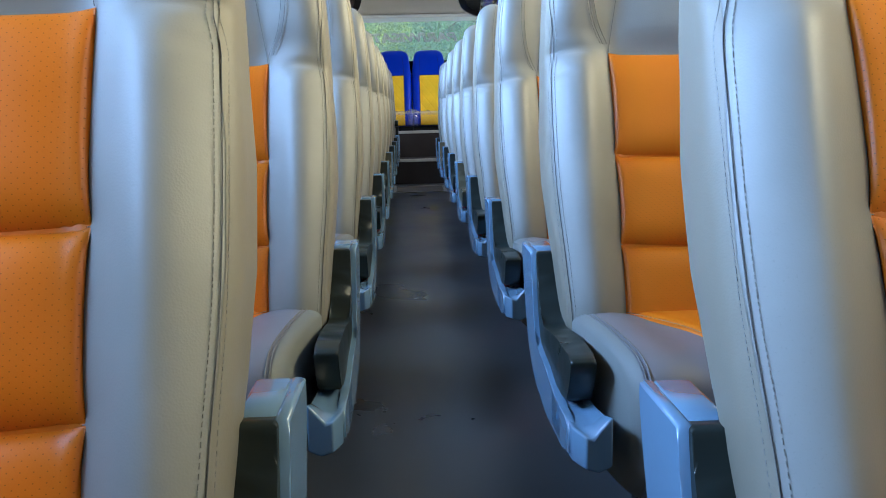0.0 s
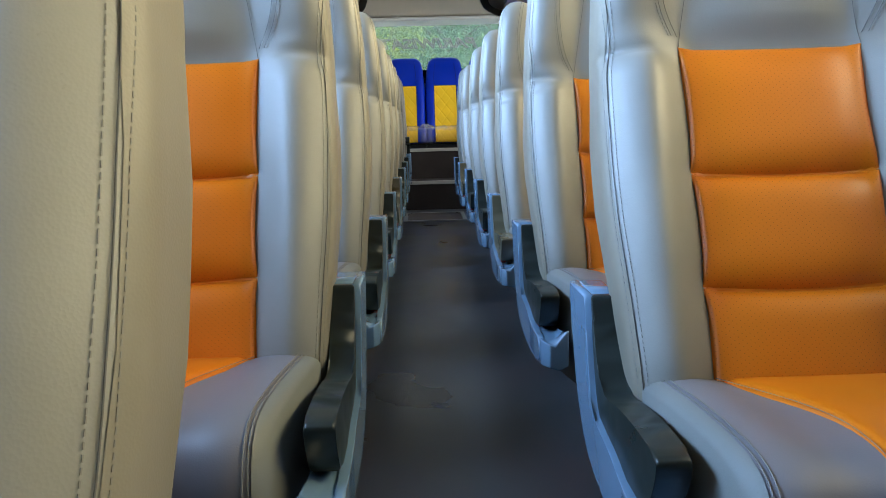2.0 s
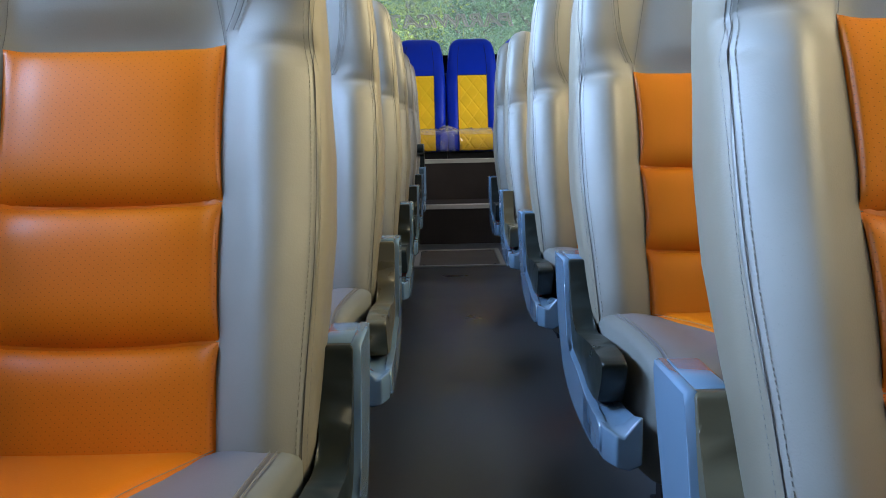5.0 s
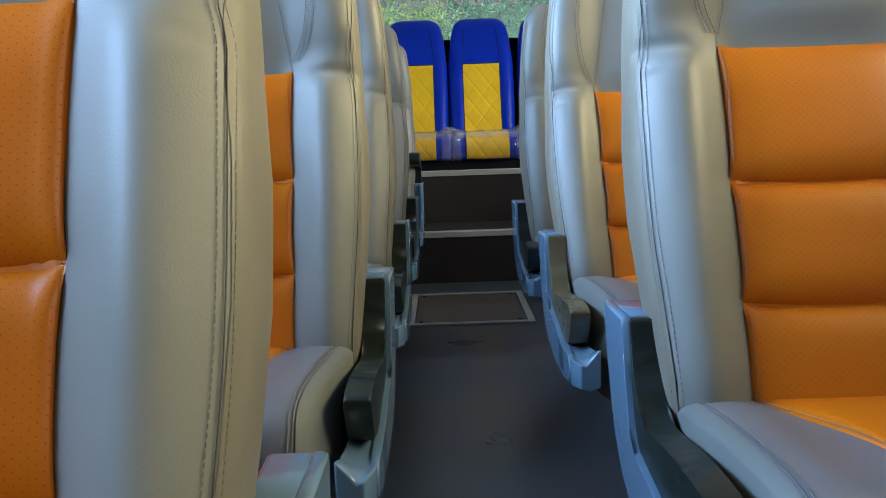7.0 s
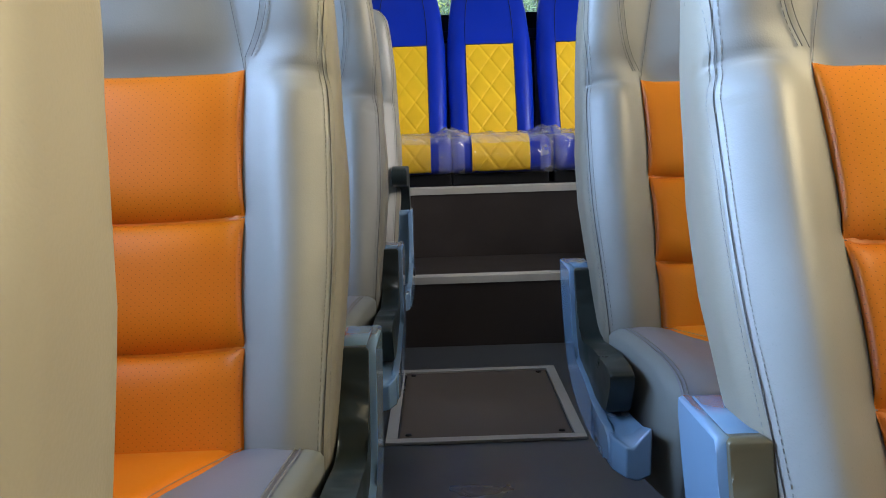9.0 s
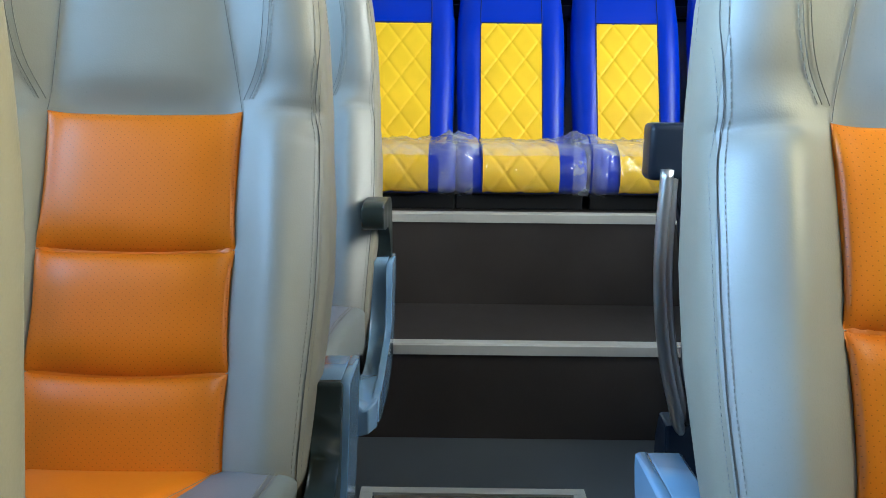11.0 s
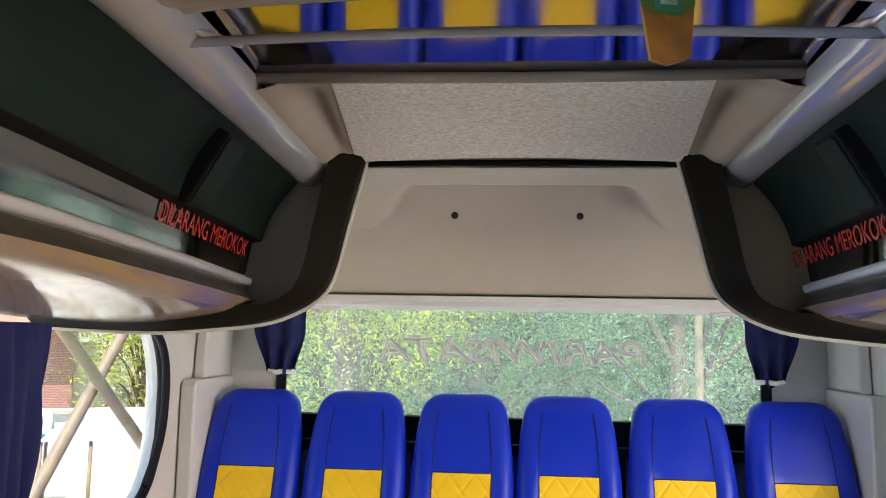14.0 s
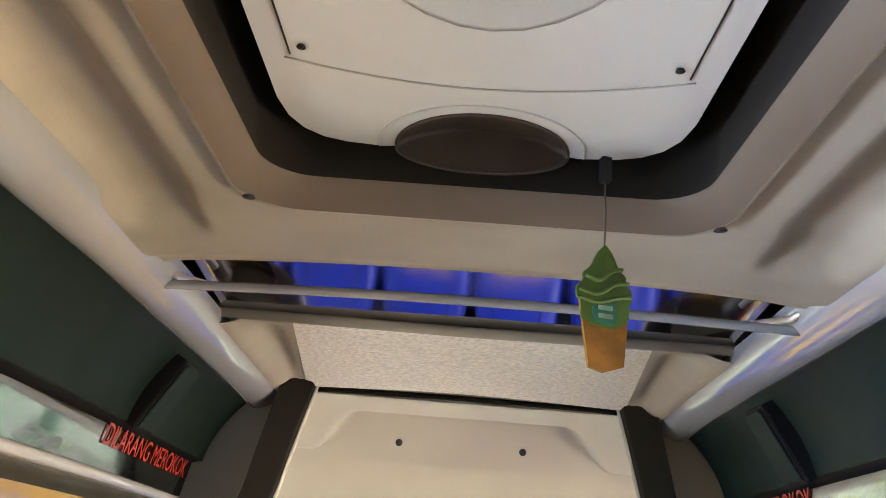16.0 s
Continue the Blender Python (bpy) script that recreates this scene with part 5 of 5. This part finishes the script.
bm = bmesh.new()
box_bm(bm, (-0.050, -0.022, 0.680), (0.026, 0.040, 0.776), 0.012, 3)
put("rail_end", bm_mesh("rail_end", bm), NAVY, post, "dark blue-grey plastic end")
bm = bmesh.new()
slab_bm(bm, [(-0.03, 0.0), (-0.03, 0.19), (-0.022, 0.245), (0.03, 0.25), (0.05, 0.20), (0.05, 0.0)], 0.004, 0.092, 0.006, 2)
put("rail_foot", bm_mesh("rail_foot", bm, False), NAVY, post, "dark plastic foot")
neck = spline([(0.004, 0.69), (0.022, 0.635), (0.036, 0.58), (0.046, 0.48), (0.054, 0.36), (0.062, 0.0)], 5)
rings = []
for x, z in neck:
    rings.append([(x + dx, dy, z) for dx, dy in ((-0.016, -0.018), (0.018, -0.018), (0.022, -0.008), (0.022, 0.030), (-0.016, 0.030))])
put("rail_bar", loft_mesh("rail_bar", rings), NAVY, post, "dark blue-grey flat bar")

# ---------------------------------------------------------------- hanging air freshener
fresh = thing("air_freshener", pose(0.112, 7.36, 2.005, 0, 0, 14), "green and amber cup-shaped card air freshener on a cord", "air freshener")
put("cord", loft_mesh("cord", tube([(0, 0, 0.0), (0.001, 0, -0.05), (0, 0, -0.088)], 0.0012, 6)), STRING, fresh)
put("hook", box_mesh("hook", (-0.006, -0.006, -0.010), (0.006, 0.006, 0.02), 0.002), BLACK, fresh)


def card(outline, y0, y1):
    bm = bmesh.new()
    a = [bm.verts.new((x, y0, z)) for x, z in outline]
    b = [bm.verts.new((x, y1, z)) for x, z in outline]
    bm.faces.new(a)
    bm.faces.new(list(reversed(b)))
    for i in range(len(a)):
        bm.faces.new((a[i], b[i], b[(i + 1) % len(a)], a[(i + 1) % len(a)]))
    return bm_mesh("card", bm, False)


SWIRL = spline([(0.0, -0.086), (0.008, -0.095), (0.016, -0.112), (0.024, -0.120), (0.024, -0.128), (0.031, -0.136), (0.031, -0.146), (0.028, -0.150)], 3)
swirl = SWIRL + [(-x, z) for x, z in reversed(SWIRL[1:])]
put("swirl", card(swirl, -0.0025, 0.0025), FOIL, fresh, "green swirl")
for x0, z0, x1, z1 in ((-0.022, -0.124, 0.020, -0.112), (-0.029, -0.140, 0.027, -0.127), (-0.028, -0.149, 0.030, -0.142)):
    put("ridge", loft_mesh("ridge", tube(spline([(x0, -0.003, z0), (0.3 * x0, -0.004, z0 - 0.004), (0.4 * x1, -0.004, z1 - 0.004), (x1, -0.003, z1)], 4), 0.0022, 6)), FOIL_LIGHT, fresh, "pale green ridge")
put("highlight", card([(0.002, -0.098), (0.010, -0.104), (0.013, -0.114), (0.006, -0.118), (0.0, -0.110)], -0.0032, -0.0025), FOIL_LIGHT, fresh)
put("cup", card([(-0.028, -0.150), (0.028, -0.150), (0.022, -0.218), (0.0, -0.226), (-0.017, -0.222)], -0.0025, 0.0025), AMBER, fresh, "amber cup")
put("leafy_band", card([(-0.028, -0.150), (0.028, -0.150), (0.0265, -0.168), (0.012, -0.180), (-0.012, -0.178), (-0.0265, -0.172)], -0.0035, -0.0026), FOIL, fresh)
put("badge", card([(-0.013, -0.152), (0.012, -0.152), (0.014, -0.168), (0.010, -0.176), (-0.012, -0.174), (-0.015, -0.162)], -0.0045, -0.0036), TEAL, fresh)
for z in (-0.158, -0.167):
    put("mark", box_mesh("mark", (-0.008, -0.0056, z - 0.0025), (0.008, -0.0046, z + 0.0025), 0), FOIL_PALE, fresh)

# no-smoking stickers on the rack bands
for s, y in ((-1, 8.26), (1, 8.36)):
    tilt = Matrix.Translation((s * 0.6525 - 0.015, y, 1.760 - droop(y))) @ pose(0, 0, 0, -2.2) @ pose(0, 0, 0, 101, 0, 90 if s < 0 else -90)
    sign = thing("warning_sticker", tilt, "red words DILARANG MEROKOK stuck on the dark rack band", "sticker", "no-smoking stickers")
    mirrored_words("DILARANG MEROKOK", 0.046, Matrix.Translation((0, 0, 0.003)) @ Matrix.Diagonal((1.05, 1.25, 1, 1)), INK_RED, "lettering", sign, 0.0006)


# ---------------------------------------------------------------- outside
GROUND = -1.15
bm = bmesh.new()
bmesh.ops.create_grid(bm, x_segments=40, y_segments=40, size=200)
for v in bm.verts:
    v.co.z = GROUND + 0.04 * noise.noise(v.co * 0.3)
structure("ground", bm_mesh("ground", bm), EARTH, "pale dry yard ground", "ground")


def bamboo_pole(a, b, r, label):
    a, b = Vector(a), Vector(b)
    pole_thing = thing("bamboo_pole", Matrix.Translation(a), label, "bamboo pole", "crossed bamboo poles")
    pts, rs = [], []
    n = 15
    for k in range(n):
        for d, rr in ((0.0, r * 1.12), (0.02, r), (0.98, r)):
            pts.append((b - a) * ((k + d) / n))
            rs.append(rr * (1 - 0.2 * k / n))
    put("culm", loft_mesh("culm", tube(pts, rs, 10)), BAMBOO, pole_thing)


bamboo_pole((-2.2, 14.1, GROUND + 0.1), (-2.2, 8.5, 2.86), 0.036, "dry bamboo pole leaning across another outside")
bamboo_pole((-2.27, 8.4, GROUND), (-2.27, 13.5, 3.8), 0.036, "dry bamboo pole crossing another outside")
bamboo_pole((1.47, 13.4, GROUND), (1.49, 13.5, 4.0), 0.035, "upright pale pole behind the bus")


def leaf_cloud(centres, count, size, spread, seed):
    """Many small bent leaves scattered in clumps."""
    rng = np.random.default_rng(seed)
    clumps = np.array(centres)[rng.integers(0, len(centres), count)]
    p = clumps[:, :3] + rng.normal(0, 1, (count, 3)) * clumps[:, 3:] * spread
    turn = rng.normal(0, 1, (count, 2, 3))
    a = turn[:, 0] / np.linalg.norm(turn[:, 0], axis=1, keepdims=True)
    b = np.cross(a, turn[:, 1])
    b /= np.linalg.norm(b, axis=1, keepdims=True)
    n = np.cross(a, b)
    L = (rng.uniform(0.6, 1.4, count) * size)[:, None]
    W = L * 0.42
    quads = np.stack([p, p + a * L * 0.5 + b * W * 0.5 + n * L * 0.05, p + a * L - n * L * 0.1, p + a * L * 0.5 - b * W * 0.5 + n * L * 0.05], axis=1)
    return mesh_of("crown", quads.reshape(-1, 3).tolist(), np.arange(4 * count).reshape(-1, 4).tolist(), False)


def tree(x, y, height, spread, seed, leaf, count, size, label):
    rng = random.Random(seed)
    t = thing("tree", Matrix.Translation((x, y, GROUND)), label, "tree", "trees behind the bus")
    limbs = [tube(spline([(0, 0, 0), (rng.uniform(-.1, .1), rng.uniform(-.1, .1), height * 0.3), (rng.uniform(-.3, .3), rng.uniform(-.3, .3), height * 0.75)], 5), [0.16 - 0.009 * k for k in range(11)], 9)]
    clumps = []
    for k in range(16):
        a, h = rng.uniform(0, 6.28), rng.uniform(0.16, 0.95)
        r = spread * (0.45 + 0.6 * math.sin(h * 2.6)) * rng.uniform(0.5, 1)
        tip = (r * math.cos(a), r * math.sin(a), height * h)
        root = (0.1 * math.cos(a), 0.1 * math.sin(a), height * h * 0.62)
        mid = ((root[0] + tip[0]) / 2, (root[1] + tip[1]) / 2, (root[2] + tip[2]) / 2 + 0.15)
        limbs.append(tube(spline([root, mid, tip], 4), [0.05 - 0.005 * q for q in range(9)], 6))
        for q in range(4):
            clumps.append((tip[0] + rng.gauss(0, 0.35), tip[1] + rng.gauss(0, 0.35), tip[2] + rng.gauss(0, 0.3), rng.uniform(0.14, 0.34)))
    put("trunk", joined("trunk", [loft(l) for l in limbs]), BARK, t, "grey-brown trunk and limbs")
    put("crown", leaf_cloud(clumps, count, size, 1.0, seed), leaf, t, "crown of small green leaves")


for n, (x, y, h, sp, light) in enumerate(((-1.75, 15.4, 5.0, 1.35, True), (-0.4, 16.0, 5.6, 2.0, False), (1.8, 15.4, 5.2, 1.9, False), (4.0, 16.4, 5.6, 2.0, False), (0.8, 18.8, 7.5, 2.6, False), (-2.4, 19.0, 7.8, 2.6, False), (3.6, 19.6, 7.6, 2.6, False), (6.5, 18.5, 7.0, 2.4, False))):
    tree(x, y, h, sp, 30 + n, LEAF_LIGHT if light else LEAF_PALE if n in (2, 3) else LEAF, 30000 if n < 4 else 18000, 0.048 if n < 4 else 0.065, "tall yellow-green leafy tree behind the bus" if light else "pale green leafy tree behind the bus" if n in (2, 3) else "dense dark green leafy tree behind the bus")
tree(-6.95, 21.6, 3.5, 0.62, 61, LEAF_LIGHT, 12000, 0.075, "yellow-green tree beside the brick house")
low = []
rng = random.Random(9)
for k in range(150):
    low.append((rng.uniform(-2.7, 9), rng.uniform(15.5, 19.5), GROUND + rng.uniform(0.1, 2.4), rng.uniform(0.25, 0.5)))
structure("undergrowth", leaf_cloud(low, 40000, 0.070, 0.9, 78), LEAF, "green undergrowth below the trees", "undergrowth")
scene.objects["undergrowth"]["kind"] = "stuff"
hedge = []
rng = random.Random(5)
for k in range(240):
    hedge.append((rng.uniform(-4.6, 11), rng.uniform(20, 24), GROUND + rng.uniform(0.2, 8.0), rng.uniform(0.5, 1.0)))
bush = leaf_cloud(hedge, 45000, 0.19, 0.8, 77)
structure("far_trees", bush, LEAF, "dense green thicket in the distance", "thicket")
scene.objects["far_trees"]["kind"] = "stuff"

# Sheet added behind the leaves; its dark colour stands for shade in the gaps.
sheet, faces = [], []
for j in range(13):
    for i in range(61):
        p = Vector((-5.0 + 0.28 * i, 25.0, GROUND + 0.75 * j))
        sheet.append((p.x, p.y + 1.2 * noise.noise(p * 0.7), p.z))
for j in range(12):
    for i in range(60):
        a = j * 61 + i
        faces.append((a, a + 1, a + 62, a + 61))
structure("backdrop", mesh_of("backdrop", sheet, faces), THICKET, "added dark sheet behind the trees, shade in its colour", "backdrop")

# stained yard wall, brick house and canopy on the left
yard = thing("yard_wall", pose(-7.0, 19.0, GROUND, 0, 0, 28), "stained pale plaster yard wall", "wall")
put("wall_body", box_mesh("wall_body", (-6.5, -0.1, 0), (3.2, 0.1, 1.40), 0.01), PLASTER, yard)
put("coping", box_mesh("coping", (-6.5, -0.15, 1.40), (3.2, 0.15, 1.48), 0.01), MORTAR, yard)
house = thing("brick_house", pose(-10.6, 23.0, GROUND, 0, 0, 28), "red brick house with a clay tile roof", "house")
put("wall", box_mesh("wall", (-2.6, -2.0, 0), (1.3, 2.0, 2.75), 0.0), BRICK, house, "red brick wall")
put("annexe", box_mesh("annexe", (1.3, -1.6, 0), (2.5, 1.6, 2.45), 0.0), PLASTER, house, "white plaster annexe")
for x in (-1.6, 0.2):
    put("window", box_mesh("window", (x - 0.35, -2.03, 1.35), (x + 0.35, -1.99, 2.2), 0.01), BLACK, house, "dark window")
roof_bm = bmesh.new()
ROOF = [(-2.4, 2.70), (-2.4, 2.78), (0.0, 3.02), (2.4, 2.78), (2.4, 2.70), (0.0, 2.94)]
ends = [[roof_bm.verts.new((x, y, z)) for y, z in ROOF] for x in (-2.9, 1.6)]
roof_bm.faces.new(ends[0])
roof_bm.faces.new(list(reversed(ends[1])))
for i in range(len(ROOF)):
    k = (i + 1) % len(ROOF)
    roof_bm.faces.new((ends[0][i], ends[1][i], ends[1][k], ends[0][k]))
put("roof", bm_mesh("roof", roof_bm, False), TILE, house, "clay tile roof")
for n, (x, y) in enumerate(((-7.2, 17.4), (-5.4, 18.3))):
    canopy = thing("yard_canopy", pose(x, y, GROUND, 0, 0, 28), "pale green sheet canopy on thin posts", "canopy", "yard canopies")
    bm = bmesh.new()
    slab_bm(bm, [(-0.8, 1.25), (0, 1.6), (0.8, 1.25), (0.8, 1.23), (0, 1.57), (-0.8, 1.23)], -0.8, 0.8)
    put("sheet", bm_mesh("sheet", bm, False), TARP, canopy)
    for px in (-0.7, 0.7):
        for py in (-0.75, 0.75):
            put("post", loft_mesh("post", tube([(px, py, 0), (px, py, 1.26)], 0.025, 8)), BAMBOO, canopy)

board = thing("red_board", pose(-6.4, 17.0, 0.08, 0, 0, 20), "red-brown board leaning against the yard wall", "board")
put("board_sheet", box_mesh("board_sheet", (-0.19, -0.015, 0.0), (0.19, 0.015, 0.32), 0.004), TILE, board)
put("board_post", box_mesh("board_post", (-0.03, 0.02, GROUND - 0.08), (0.03, 0.06, 0.26), 0.004), BAMBOO, board)
